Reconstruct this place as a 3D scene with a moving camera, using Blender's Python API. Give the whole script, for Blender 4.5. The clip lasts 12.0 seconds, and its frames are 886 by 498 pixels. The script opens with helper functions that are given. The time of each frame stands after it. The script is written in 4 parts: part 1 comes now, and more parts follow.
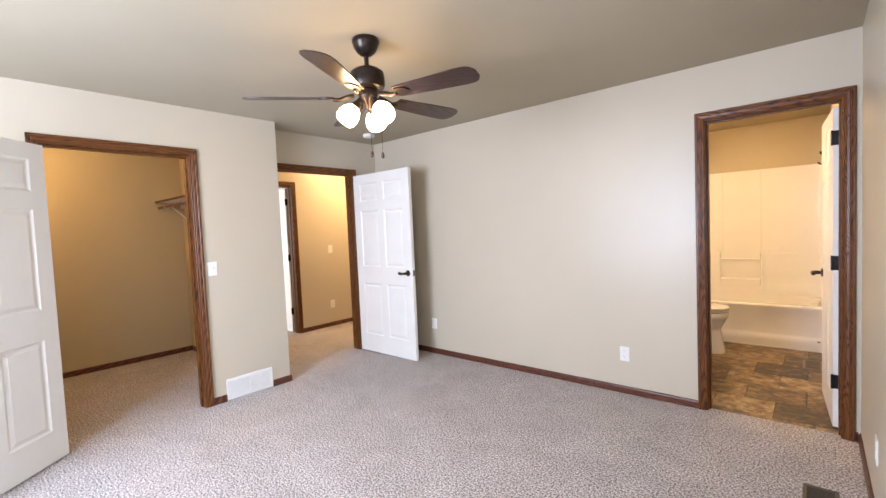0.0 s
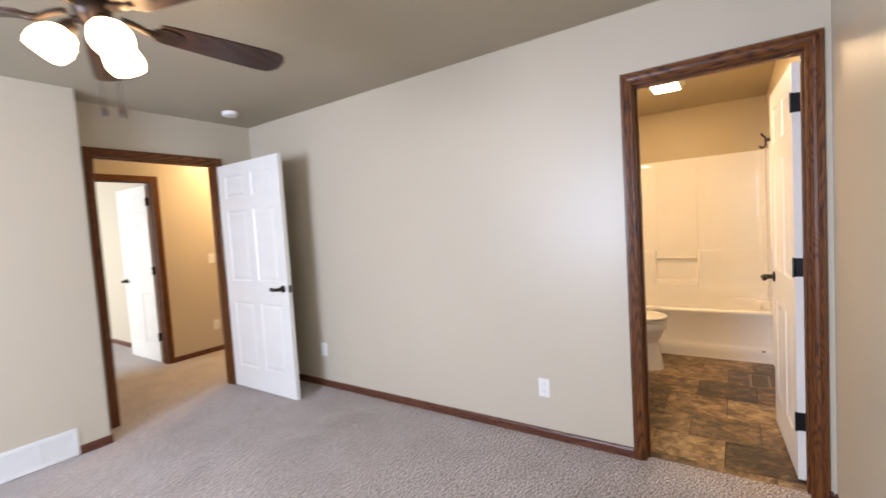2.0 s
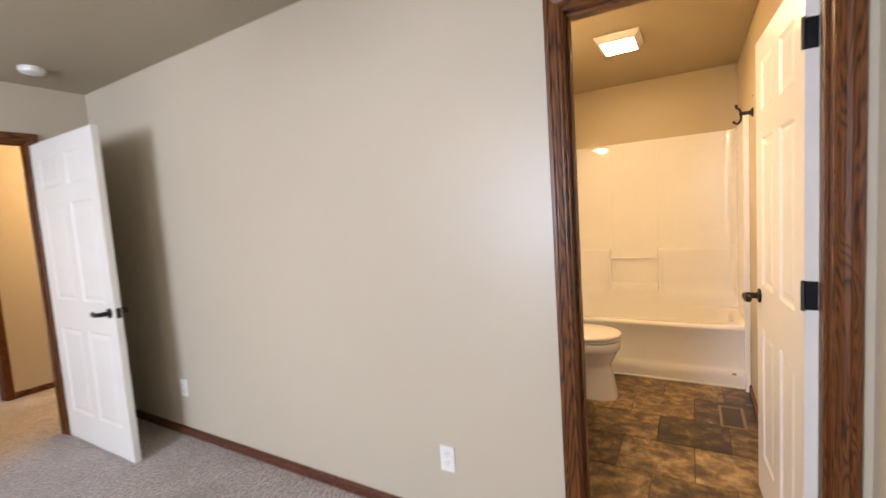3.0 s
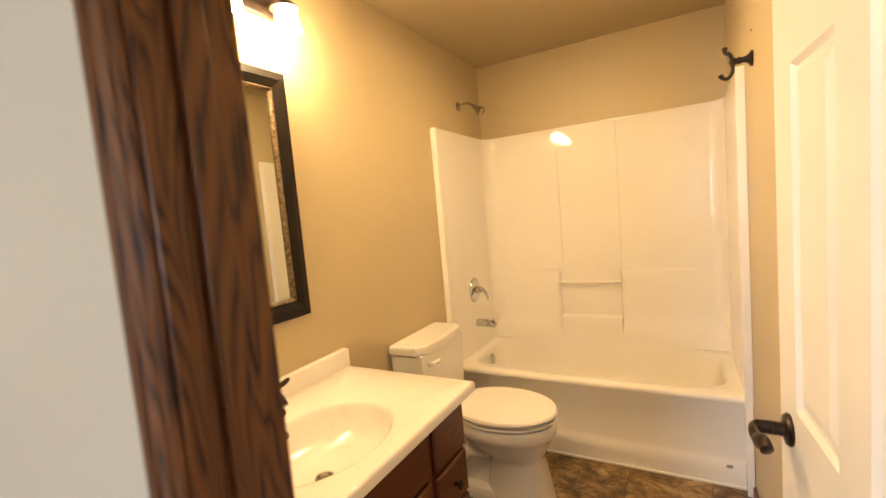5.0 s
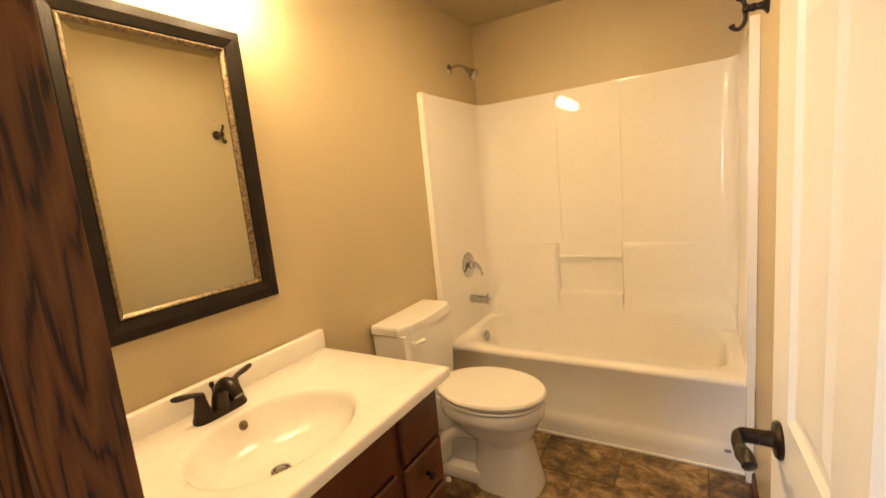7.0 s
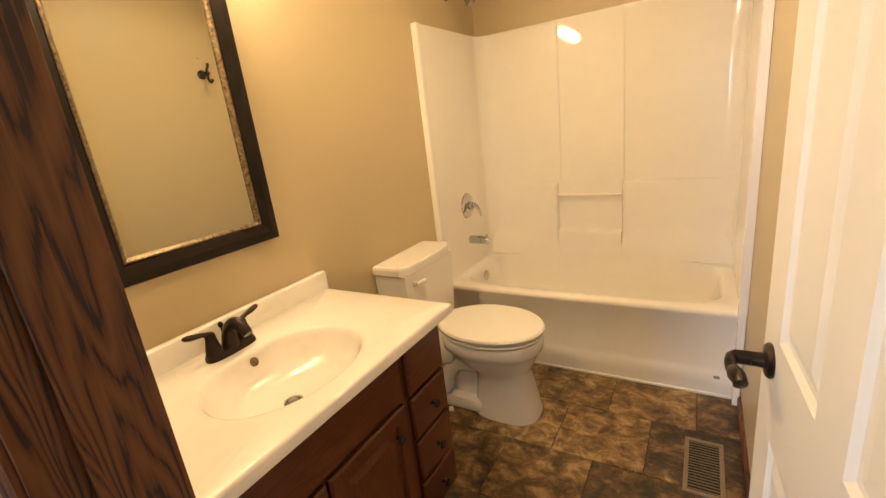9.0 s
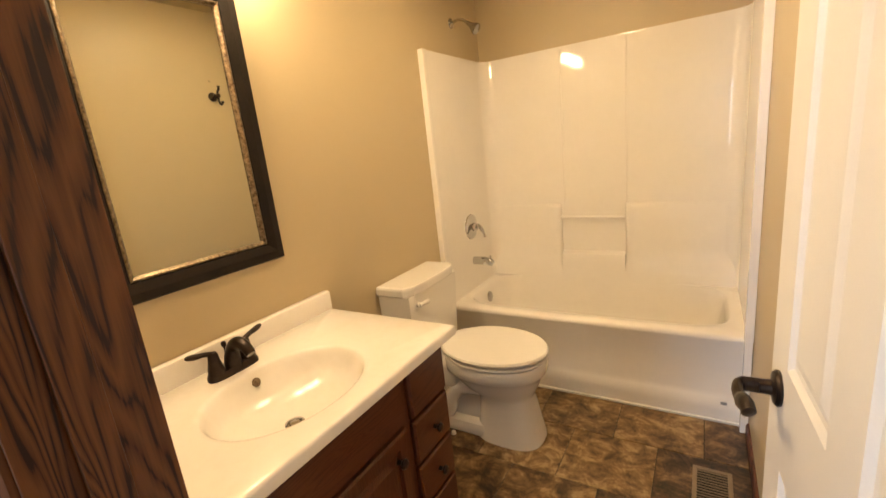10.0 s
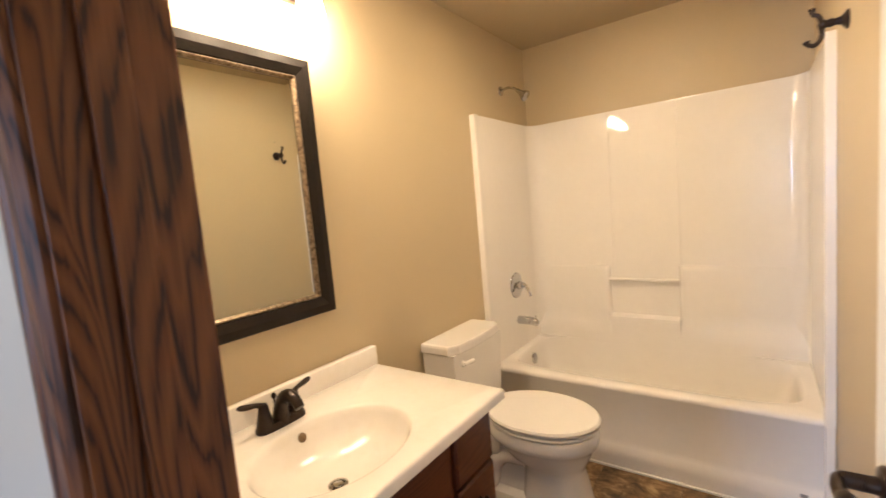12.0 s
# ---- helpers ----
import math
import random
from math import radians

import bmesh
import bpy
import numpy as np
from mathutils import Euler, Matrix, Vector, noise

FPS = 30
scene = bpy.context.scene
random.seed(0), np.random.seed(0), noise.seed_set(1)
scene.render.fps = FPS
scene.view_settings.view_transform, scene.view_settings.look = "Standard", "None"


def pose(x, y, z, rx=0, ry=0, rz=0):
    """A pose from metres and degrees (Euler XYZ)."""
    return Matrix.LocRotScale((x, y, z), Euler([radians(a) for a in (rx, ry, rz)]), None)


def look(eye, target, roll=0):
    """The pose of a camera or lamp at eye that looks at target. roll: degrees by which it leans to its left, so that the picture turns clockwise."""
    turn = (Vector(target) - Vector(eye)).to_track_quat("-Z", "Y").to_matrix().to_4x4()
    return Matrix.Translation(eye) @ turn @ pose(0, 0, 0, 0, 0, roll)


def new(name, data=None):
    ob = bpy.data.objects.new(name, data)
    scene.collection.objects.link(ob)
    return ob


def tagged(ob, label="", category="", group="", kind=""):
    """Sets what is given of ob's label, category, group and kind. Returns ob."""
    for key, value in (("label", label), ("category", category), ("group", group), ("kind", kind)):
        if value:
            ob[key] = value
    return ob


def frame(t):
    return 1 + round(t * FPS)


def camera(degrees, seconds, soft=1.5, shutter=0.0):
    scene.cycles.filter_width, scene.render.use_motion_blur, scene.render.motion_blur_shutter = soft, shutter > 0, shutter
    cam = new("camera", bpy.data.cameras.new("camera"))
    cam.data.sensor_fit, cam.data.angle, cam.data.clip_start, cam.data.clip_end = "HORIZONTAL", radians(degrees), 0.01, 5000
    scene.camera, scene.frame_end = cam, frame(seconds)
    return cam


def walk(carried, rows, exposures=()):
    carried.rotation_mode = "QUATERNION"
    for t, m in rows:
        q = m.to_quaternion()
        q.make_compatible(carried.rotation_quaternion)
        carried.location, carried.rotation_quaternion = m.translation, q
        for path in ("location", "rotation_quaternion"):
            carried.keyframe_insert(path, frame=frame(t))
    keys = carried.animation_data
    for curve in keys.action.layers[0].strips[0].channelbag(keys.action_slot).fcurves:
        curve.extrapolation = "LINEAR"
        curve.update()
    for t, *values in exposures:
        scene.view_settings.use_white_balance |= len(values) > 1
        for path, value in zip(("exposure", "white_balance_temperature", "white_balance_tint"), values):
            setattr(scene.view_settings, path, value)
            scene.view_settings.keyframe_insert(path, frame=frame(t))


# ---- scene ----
cam = camera(91.5, 12.0, shutter=0.5)
# stops, kelvin, tint: the picture drifts cooler while the bathroom is in view
EXPOSURES = [(0.0, 0.08, 6350, 14), (2.0, -0.04, 6250, 14), (3.7, -0.12, 6950, 14), (5.3, -0.04, 7050, 9), (6.5, -0.14, 7050, 9), (9.5, -0.20, 6350, 9), (10.5, -0.17, 6050, 10), (12.0, -0.12, 5400, 13)]
PATH = [
    (0, (0.625, 1.119, 1.395), (-0.682, 2.629, 1.296), -2.5),
    (0.5, (0.622, 1.137, 1.389), (-0.702, 2.632, 1.287), -2.0),
    (1, (0.565, 1.249, 1.386), (-0.709, 2.785, 1.26), -2.9),
    (1.5, (0.543, 1.672, 1.383), (-0.679, 3.251, 1.264), -2.4),
    (2, (0.481, 2.118, 1.374), (-0.646, 3.766, 1.264), -3.6),
    (2.5, (0.464, 2.611, 1.377), (-0.552, 4.328, 1.244), -4.9),
    (3, (0.414, 3.087, 1.394), (-0.591, 4.808, 1.228), -3.9),
    (3.5, (0.369, 3.548, 1.397), (-0.495, 5.346, 1.251), -4.8),
    (3.7, (0.373, 3.698, 1.396), (-0.448, 5.518, 1.264), -5.1),
    (5.3, (0.514, 4.483, 1.419), (-0.493, 6.202, 1.242), -4.7),
    (5.5, (0.52, 4.524, 1.418), (-0.501, 6.235, 1.245), -4.3),
    (6, (0.54, 4.562, 1.41), (-0.489, 6.27, 1.259), -3.8),
    (6.5, (0.549, 4.573, 1.416), (-0.474, 6.282, 1.237), -4.9),
    (7, (0.553, 4.572, 1.414), (-0.475, 6.261, 1.113), -5.6),
    (7.5, (0.546, 4.569, 1.403), (-0.468, 6.245, 0.999), -5.9),
    (9.3, (0.543, 4.566, 1.394), (-0.469, 6.198, 0.836), -6.8),
    (9.5, (0.535, 4.566, 1.392), (-0.474, 6.203, 0.842), -6.7),
    (10, (0.543, 4.561, 1.403), (-0.486, 6.212, 0.941), -6.3),
    (10.5, (0.54, 4.557, 1.411), (-0.489, 6.236, 1.062), -5.6),
    (11, (0.525, 4.547, 1.415), (-0.507, 6.239, 1.151), -4.9),
    (11.5, (0.546, 4.546, 1.434), (-0.504, 6.233, 1.204), -4.7),
    (12, (0.508, 4.536, 1.421), (-0.67, 6.14, 1.224), -5.1),
]
walk(cam, [(t, look(eye, target, roll)) for t, eye, target, roll in PATH], EXPOSURES)


# ---------------------------------------------------------------- light
world = bpy.data.worlds.new("sky")
scene.world = world
world.use_nodes = True
wn = world.node_tree
sky = wn.nodes.new("ShaderNodeTexSky")
sky.sky_type, sky.sun_disc, sky.sun_elevation, sky.sun_rotation = "NISHITA", False, radians(48), radians(20)
wn.links.new(sky.outputs[0], wn.nodes["Background"].inputs[0])
wn.nodes["Background"].inputs[1].default_value = 0.1

sun = new("sun", bpy.data.lights.new("sun", "SUN"))
sun.data.energy, sun.data.angle, sun.data.color = 3.0, radians(0.5), (1, 0.95, 0.88)
sun.matrix_world = look((3, 14, 15), (0, 3, 0))


def window_lamp(name, at, target, w, h, power, colour):
    lamp = new(name, bpy.data.lights.new(name, "AREA"))
    lamp.data.shape, lamp.data.size, lamp.data.size_y = "RECTANGLE", w, h
    lamp.data.energy, lamp.data.color = power, colour
    lamp.matrix_world = look(at, target)
    return lamp


window_lamp("window_daylight", (-1.35, -0.36, 1.45), (-1.35, 4, 1.2), 1.5, 1.25, 220, (0.70, 0.80, 1.0))
window_lamp("side_window_daylight", (0.81, 0.30, 1.45), (-4, 0.30, 1.2), 0.9, 1.2, 32, (0.69, 0.825, 1.0))
window_lamp("far_window_daylight", (-6.9, 1.02, 1.45), (-6.9, 4, 1.2), 1.5, 1.2, 180, (0.86, 0.93, 1.0))


# ---------------------------------------------------------------- materials
def material(name):
    m = bpy.data.materials.new(name)
    m.use_nodes = True
    return m, m.node_tree.nodes, m.node_tree.links, m.node_tree.nodes["Principled BSDF"]


def node(nodes, kind, **inputs):
    n = nodes.new(kind)
    for key, value in inputs.items():
        n.inputs[key.replace("_", " ")].default_value = value
    return n


def ramp(nodes, stops):
    r = nodes.new("ShaderNodeValToRGB")
    els = r.color_ramp.elements
    while len(els) < len(stops):
        els.new(0.5)
    for el, (p, c) in zip(els, stops):
        el.position, el.color = p, (*c, 1)
    return r


def mixed(name, stops, scale=3.0, fine=180.0, bump=0.15, rough=0.6, stretch=(1, 1, 1), metal=0.0, spec=0.5, coat=0.0, detail=4.0, distance=0.002, roughvar=0.1):
    """Two scales of variation in colour, gloss and relief."""
    m, n, l, b = material(name)
    tc = n.new("ShaderNodeTexCoord")
    mp = node(n, "ShaderNodeMapping", Scale=stretch)
    l.new(tc.outputs["Object"], mp.inputs[0])
    big = node(n, "ShaderNodeTexNoise", Scale=scale, Detail=detail, Roughness=0.6)
    small = node(n, "ShaderNodeTexNoise", Scale=fine, Detail=2.0)
    l.new(mp.outputs[0], big.inputs["Vector"])
    l.new(mp.outputs[0], small.inputs["Vector"])
    add = n.new("ShaderNodeMath")
    add.operation = "MULTIPLY_ADD"
    add.inputs[1].default_value = 0.3
    l.new(small.outputs[0], add.inputs[0])
    half = n.new("ShaderNodeMath")
    half.operation = "MULTIPLY"
    half.inputs[1].default_value = 0.7
    l.new(big.outputs[0], half.inputs[0])
    l.new(half.outputs[0], add.inputs[2])
    r = ramp(n, stops)
    l.new(add.outputs[0], r.inputs[0])
    l.new(r.outputs[0], b.inputs["Base Color"])
    rr = node(n, "ShaderNodeMapRange", To_Min=rough - roughvar, To_Max=rough + roughvar)
    l.new(big.outputs[0], rr.inputs[0])
    l.new(rr.outputs[0], b.inputs["Roughness"])
    if bump:
        bp = node(n, "ShaderNodeBump", Strength=bump, Distance=distance)
        l.new(small.outputs[0], bp.inputs["Height"])
        l.new(bp.outputs[0], b.inputs["Normal"])
    b.inputs["Metallic"].default_value = metal
    b.inputs["Specular IOR Level"].default_value = spec
    b.inputs["Coat Weight"].default_value = coat
    b.inputs["Coat Roughness"].default_value = 0.15
    return m


def oak(name, dark, mid, light, axis, rough=0.40, coat=0.08, period=8.0):
    """Stained oak: long cathedral bands, pores along the grain. axis: the direction of the grain."""
    m, n, l, b = material(name)
    tc = n.new("ShaderNodeTexCoord")
    oi = n.new("ShaderNodeObjectInfo")
    shift = node(n, "ShaderNodeVectorMath")
    shift.operation = "MULTIPLY_ADD"
    l.new(oi.outputs["Random"], shift.inputs[0])
    shift.inputs[1].default_value = (3.1, 2.3, 4.7)
    l.new(tc.outputs["Object"], shift.inputs[2])
    long = [1.0, 1.0, 1.0]
    long["xyz".index(axis)] = 0.15
    mp = node(n, "ShaderNodeMapping", Scale=long)
    l.new(shift.outputs[0], mp.inputs[0])
    field = node(n, "ShaderNodeTexNoise", Scale=16.0, Detail=2.5, Roughness=0.42, Distortion=0.12)
    l.new(mp.outputs[0], field.inputs["Vector"])
    # nested V shapes: along the grain, plus the square of the way across the board
    split = n.new("ShaderNodeSeparateXYZ")
    l.new(shift.outputs[0], split.inputs[0])
    names = ["X", "Y", "Z"]
    names.remove(axis.upper())
    across = n.new("ShaderNodeMath")
    l.new(split.outputs[names[0]], across.inputs[0])
    l.new(split.outputs[names[1]], across.inputs[1])
    wander = n.new("ShaderNodeMath")
    wander.operation = "MULTIPLY_ADD"
    wander.inputs[1].default_value = 0.13
    l.new(field.outputs[0], wander.inputs[0])
    l.new(across.outputs[0], wander.inputs[2])
    fold = n.new("ShaderNodeMath")
    fold.operation = "PINGPONG"
    fold.inputs[1].default_value = 0.066
    l.new(wander.outputs[0], fold.inputs[0])
    square = n.new("ShaderNodeMath")
    square.operation = "POWER"
    square.inputs[1].default_value = 2.0
    l.new(fold.outputs[0], square.inputs[0])
    steep = n.new("ShaderNodeMath")
    steep.operation = "MULTIPLY"
    steep.inputs[1].default_value = 1900.0
    l.new(square.outputs[0], steep.inputs[0])
    climb = n.new("ShaderNodeMath")
    climb.operation = "MULTIPLY_ADD"
    climb.inputs[1].default_value = 15.0
    l.new(split.outputs[axis.upper()], climb.inputs[0])
    l.new(steep.outputs[0], climb.inputs[2])
    rings = n.new("ShaderNodeMath")
    rings.operation = "MULTIPLY_ADD"
    rings.inputs[1].default_value = period
    l.new(field.outputs[0], rings.inputs[0])
    l.new(climb.outputs[0], rings.inputs[2])
    wave = n.new("ShaderNodeMath")
    wave.operation = "PINGPONG"
    wave.inputs[1].default_value = 1.0
    l.new(rings.outputs[0], wave.inputs[0])
    fibre = [260.0, 260.0, 260.0]
    fibre["xyz".index(axis)] = 7.0
    mp2 = node(n, "ShaderNodeMapping", Scale=fibre)
    l.new(shift.outputs[0], mp2.inputs[0])
    pores = node(n, "ShaderNodeTexNoise", Scale=1.0, Detail=3.0, Roughness=0.65)
    l.new(mp2.outputs[0], pores.inputs["Vector"])
    both = n.new("ShaderNodeMath")
    both.operation = "MULTIPLY_ADD"
    both.inputs[1].default_value = 0.45
    l.new(wave.outputs[0], both.inputs[0])
    q = n.new("ShaderNodeMath")
    q.operation = "MULTIPLY"
    q.inputs[1].default_value = 0.72
    l.new(pores.outputs[0], q.inputs[0])
    l.new(q.outputs[0], both.inputs[2])
    r = ramp(n, [(0.37, dark), (0.46, mid), (0.80, light)])
    l.new(both.outputs[0], r.inputs[0])
    l.new(r.outputs[0], b.inputs["Base Color"])
    bp = node(n, "ShaderNodeBump", Strength=0.25, Distance=0.0008)
    l.new(both.outputs[0], bp.inputs["Height"])
    l.new(bp.outputs[0], b.inputs["Normal"])
    b.inputs["Roughness"].default_value = rough
    b.inputs["Specular IOR Level"].default_value = 0.3
    b.inputs["Coat Weight"].default_value = coat
    b.inputs["Coat Roughness"].default_value = 0.2
    return m


def carpet_material():
    m, n, l, b = material("carpet")
    tc = n.new("ShaderNodeTexCoord")
    tuft = node(n, "ShaderNodeTexVoronoi", Scale=260.0)
    l.new(tc.outputs["Object"], tuft.inputs["Vector"])
    twist = node(n, "ShaderNodeTexNoise", Scale=98.0, Detail=3.5, Roughness=0.75)
    l.new(tc.outputs["Object"], twist.inputs["Vector"])
    lay = node(n, "ShaderNodeTexNoise", Scale=2.6, Detail=3.0, Distortion=1.2)
    l.new(tc.outputs["Object"], lay.inputs["Vector"])
    c1 = ramp(n, [(0.41, (0.10, 0.080, 0.074)), (0.49, (0.46, 0.405, 0.380)), (0.56, (0.92, 0.85, 0.82))])
    l.new(twist.outputs[0], c1.inputs[0])
    c2 = ramp(n, [(0.3, (0.80, 0.79, 0.78)), (0.7, (1.0, 1.0, 1.0))])
    l.new(lay.outputs[0], c2.inputs[0])
    mul = n.new("ShaderNodeMix")
    mul.data_type, mul.blend_type = "RGBA", "MULTIPLY"
    mul.inputs[0].default_value = 1.0
    l.new(c1.outputs[0], mul.inputs[6])
    l.new(c2.outputs[0], mul.inputs[7])
    l.new(mul.outputs[2], b.inputs["Base Color"])
    add = n.new("ShaderNodeMath")
    l.new(tuft.outputs["Distance"], add.inputs[0])
    l.new(twist.outputs[0], add.inputs[1])
    bp = node(n, "ShaderNodeBump", Strength=0.8, Distance=0.004)
    l.new(add.outputs[0], bp.inputs["Height"])
    l.new(bp.outputs[0], b.inputs["Normal"])
    b.inputs["Roughness"].default_value = 0.95
    b.inputs["Specular IOR Level"].default_value = 0.1
    b.inputs["Sheen Weight"].default_value = 0.15
    return m


def stone_material():
    """Slate-look vinyl: every piece takes its own shade, with veins and rusty clouds."""
    m, n, l, b = material("slate_vinyl")
    tc = n.new("ShaderNodeTexCoord")
    oi = n.new("ShaderNodeObjectInfo")
    sh = node(n, "ShaderNodeVectorMath")
    sh.operation = "MULTIPLY_ADD"
    l.new(oi.outputs["Random"], sh.inputs[0])
    sh.inputs[1].default_value = (37.0, 53.0, 11.0)
    l.new(tc.outputs["Object"], sh.inputs[2])
    cloud = node(n, "ShaderNodeTexNoise", Scale=11.0, Detail=12.0, Roughness=0.72, Distortion=0.6)
    l.new(sh.outputs[0], cloud.inputs["Vector"])
    mp = node(n, "ShaderNodeMapping", Scale=(9.0, 22.0, 9.0), Rotation=(0, 0, 0.5))
    l.new(sh.outputs[0], mp.inputs[0])
    vein = node(n, "ShaderNodeTexNoise", Scale=1.0, Detail=6.0, Roughness=0.7, Distortion=0.2)
    l.new(mp.outputs[0], vein.inputs["Vector"])
    tone = node(n, "ShaderNodeMapRange", To_Min=-0.075, To_Max=0.085)
    l.new(oi.outputs["Random"], tone.inputs[0])
    a = n.new("ShaderNodeMath")
    a.operation = "MULTIPLY_ADD"
    a.inputs[1].default_value = 0.3
    l.new(vein.outputs[0], a.inputs[0])
    c = n.new("ShaderNodeMath")
    c.operation = "MULTIPLY_ADD"
    c.inputs[1].default_value = 0.75
    l.new(cloud.outputs[0], c.inputs[0])
    l.new(tone.outputs[0], c.inputs[2])
    l.new(c.outputs[0], a.inputs[2])
    r = ramp(n, [(0.40, (0.018, 0.011, 0.006)), (0.48, (0.085, 0.047, 0.021)), (0.56, (0.21, 0.128, 0.055)), (0.69, (0.50, 0.37, 0.19))])
    l.new(a.outputs[0], r.inputs[0])
    l.new(r.outputs[0], b.inputs["Base Color"])
    bp = node(n, "ShaderNodeBump", Strength=0.3, Distance=0.0015)
    l.new(a.outputs[0], bp.inputs["Height"])
    l.new(bp.outputs[0], b.inputs["Normal"])
    b.inputs["Roughness"].default_value = 0.33
    return m


def emitter(name, colour, strength):
    m, n, l, b = material(name)
    b.inputs["Base Color"].default_value = (0.9, 0.88, 0.84, 1)
    b.inputs["Roughness"].default_value = 0.3
    b.inputs["Emission Color"].default_value = (*colour, 1)
    b.inputs["Emission Strength"].default_value = strength
    return m


def plain(name, colour, rough, metal=0.0, transmission=0.0):
    m, n, l, b = material(name)
    b.inputs["Base Color"].default_value = (*colour, 1)
    b.inputs["Roughness"].default_value, b.inputs["Metallic"].default_value = rough, metal
    b.inputs["Transmission Weight"].default_value = transmission
    return m


WARM = (1.0, 0.655, 0.31)
SOFTWARM = (1.0, 0.70, 0.375)
PAINT = mixed("greige_wall_paint", [(0.3, (0.518, 0.457, 0.352)), (0.7, (0.548, 0.486, 0.377))], 1.2, 240, 0.10, 0.37, spec=0.45)
# tan paint of the bathroom; on the closet walls it stands for warm lamplight
TAN = mixed("tan_paint_and_warm_glow", [(0.3, (0.515, 0.424, 0.265)), (0.7, (0.545, 0.450, 0.284))], 1.2, 240, 0.10, 0.41, spec=0.45)
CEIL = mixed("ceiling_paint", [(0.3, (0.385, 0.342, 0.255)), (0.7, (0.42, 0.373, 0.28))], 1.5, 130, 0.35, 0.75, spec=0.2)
TANCEIL = mixed("tan_ceiling_paint", [(0.3, (0.41, 0.337, 0.212)), (0.7, (0.44, 0.362, 0.23))], 1.5, 130, 0.35, 0.75, spec=0.2)
DOORW = mixed("white_door_paint", [(0.3, (0.75, 0.735, 0.69)), (0.7, (0.81, 0.795, 0.75))], 4, 320, 0.06, 0.33)
PLATE = mixed("white_plastic", [(0.3, (0.74, 0.73, 0.70)), (0.7, (0.80, 0.79, 0.76))], 20, 400, 0.02, 0.35)
OAK_V = oak("oak_upright", (0.024, 0.0075, 0.0022), (0.094, 0.030, 0.007), (0.165, 0.057, 0.014), "z")
OAK_X = oak("oak_along_x", (0.024, 0.0075, 0.0022), (0.094, 0.030, 0.007), (0.165, 0.057, 0.014), "x")
OAK_Y = oak("oak_along_y", (0.024, 0.0075, 0.0022), (0.094, 0.030, 0.007), (0.165, 0.057, 0.014), "y")
BASE_X = oak("stained_base_x", (0.02, 0.007, 0.005), (0.085, 0.028, 0.016), (0.15, 0.055, 0.03), "x")
BASE_Y = oak("stained_base_y", (0.02, 0.007, 0.005), (0.085, 0.028, 0.016), (0.15, 0.055, 0.03), "y")
CHERRY = oak("cherry_cabinet", (0.070, 0.019, 0.007), (0.088, 0.025, 0.009), (0.106, 0.032, 0.012), "y", 0.3, 0.4)
CHERRY_V = oak("cherry_cabinet_upright", (0.070, 0.019, 0.007), (0.088, 0.025, 0.009), (0.106, 0.032, 0.012), "z", 0.3, 0.4)
BLADE = oak("walnut_blade", (0.010, 0.005, 0.0045), (0.028, 0.012, 0.010), (0.055, 0.025, 0.019), "x", 0.36, 0.3)
CARPET = carpet_material()
STONE = stone_material()
GROUT = mixed("dark_grout", [(0.3, (0.03, 0.022, 0.016)), (0.7, (0.06, 0.045, 0.03))], 12, 200, 0.3, 0.8)
BRONZE = mixed("oil_rubbed_bronze", [(0.3, (0.018, 0.013, 0.011)), (0.7, (0.05, 0.034, 0.026))], 30, 300, 0.05, 0.32, metal=0.7)
BLACK = mixed("black_hinge", [(0.3, (0.010, 0.010, 0.012)), (0.7, (0.022, 0.021, 0.022))], 20, 300, 0.05, 0.4, metal=0.5)
CHROME = mixed("chrome", [(0.3, (0.48, 0.48, 0.48)), (0.7, (0.56, 0.56, 0.56))], 10, 100, 0.0, 0.06, metal=1.0, roughvar=0.02)
PORCELAIN = mixed("white_porcelain", [(0.3, (0.78, 0.76, 0.72)), (0.7, (0.82, 0.80, 0.76))], 4, 60, 0.0, 0.08, coat=0.5, roughvar=0.02)
ACRYLIC = mixed("glossy_tub_acrylic", [(0.3, (0.82, 0.79, 0.74)), (0.7, (0.86, 0.83, 0.78))], 2, 30, 0.0, 0.035, coat=0.0, roughvar=0.01)
MARBLE = mixed("cultured_marble", [(0.3, (0.79, 0.755, 0.70)), (0.5, (0.83, 0.80, 0.755)), (0.7, (0.85, 0.82, 0.78))], 6, 40, 0.0, 0.18, coat=0.4, roughvar=0.05)
FRAME = mixed("dark_mirror_frame", [(0.3, (0.006, 0.0042, 0.0032)), (0.7, (0.017, 0.012, 0.009))], 12, 160, 0.3, 0.42, (1, 1, 1), spec=0.22)
GOLD = mixed("antique_gold", [(0.36, (0.06, 0.042, 0.026)), (0.48, (0.17, 0.125, 0.078)), (0.64, (0.30, 0.235, 0.155))], 90, 240, 0.3, 0.38, metal=0.6)
TANMETAL = mixed("tan_register_metal", [(0.3, (0.24, 0.18, 0.11)), (0.7, (0.30, 0.23, 0.15))], 20, 200, 0.05, 0.4, metal=0.3)
GREYMETAL = mixed("bronze_register_metal", [(0.3, (0.085, 0.07, 0.05)), (0.7, (0.13, 0.11, 0.08))], 20, 200, 0.05, 0.4, metal=0.4)
DARK = plain("duct_shade", (0.012, 0.01, 0.009), 0.9)
LABEL = plain("grey_label", (0.25, 0.25, 0.27), 0.5)
MIRROR = plain("mirror_silver", (0.68, 0.69, 0.62), 0.015, 1.0)
GLASS = plain("window_glass", (1, 1, 1), 0.02, 0.0, 1.0)
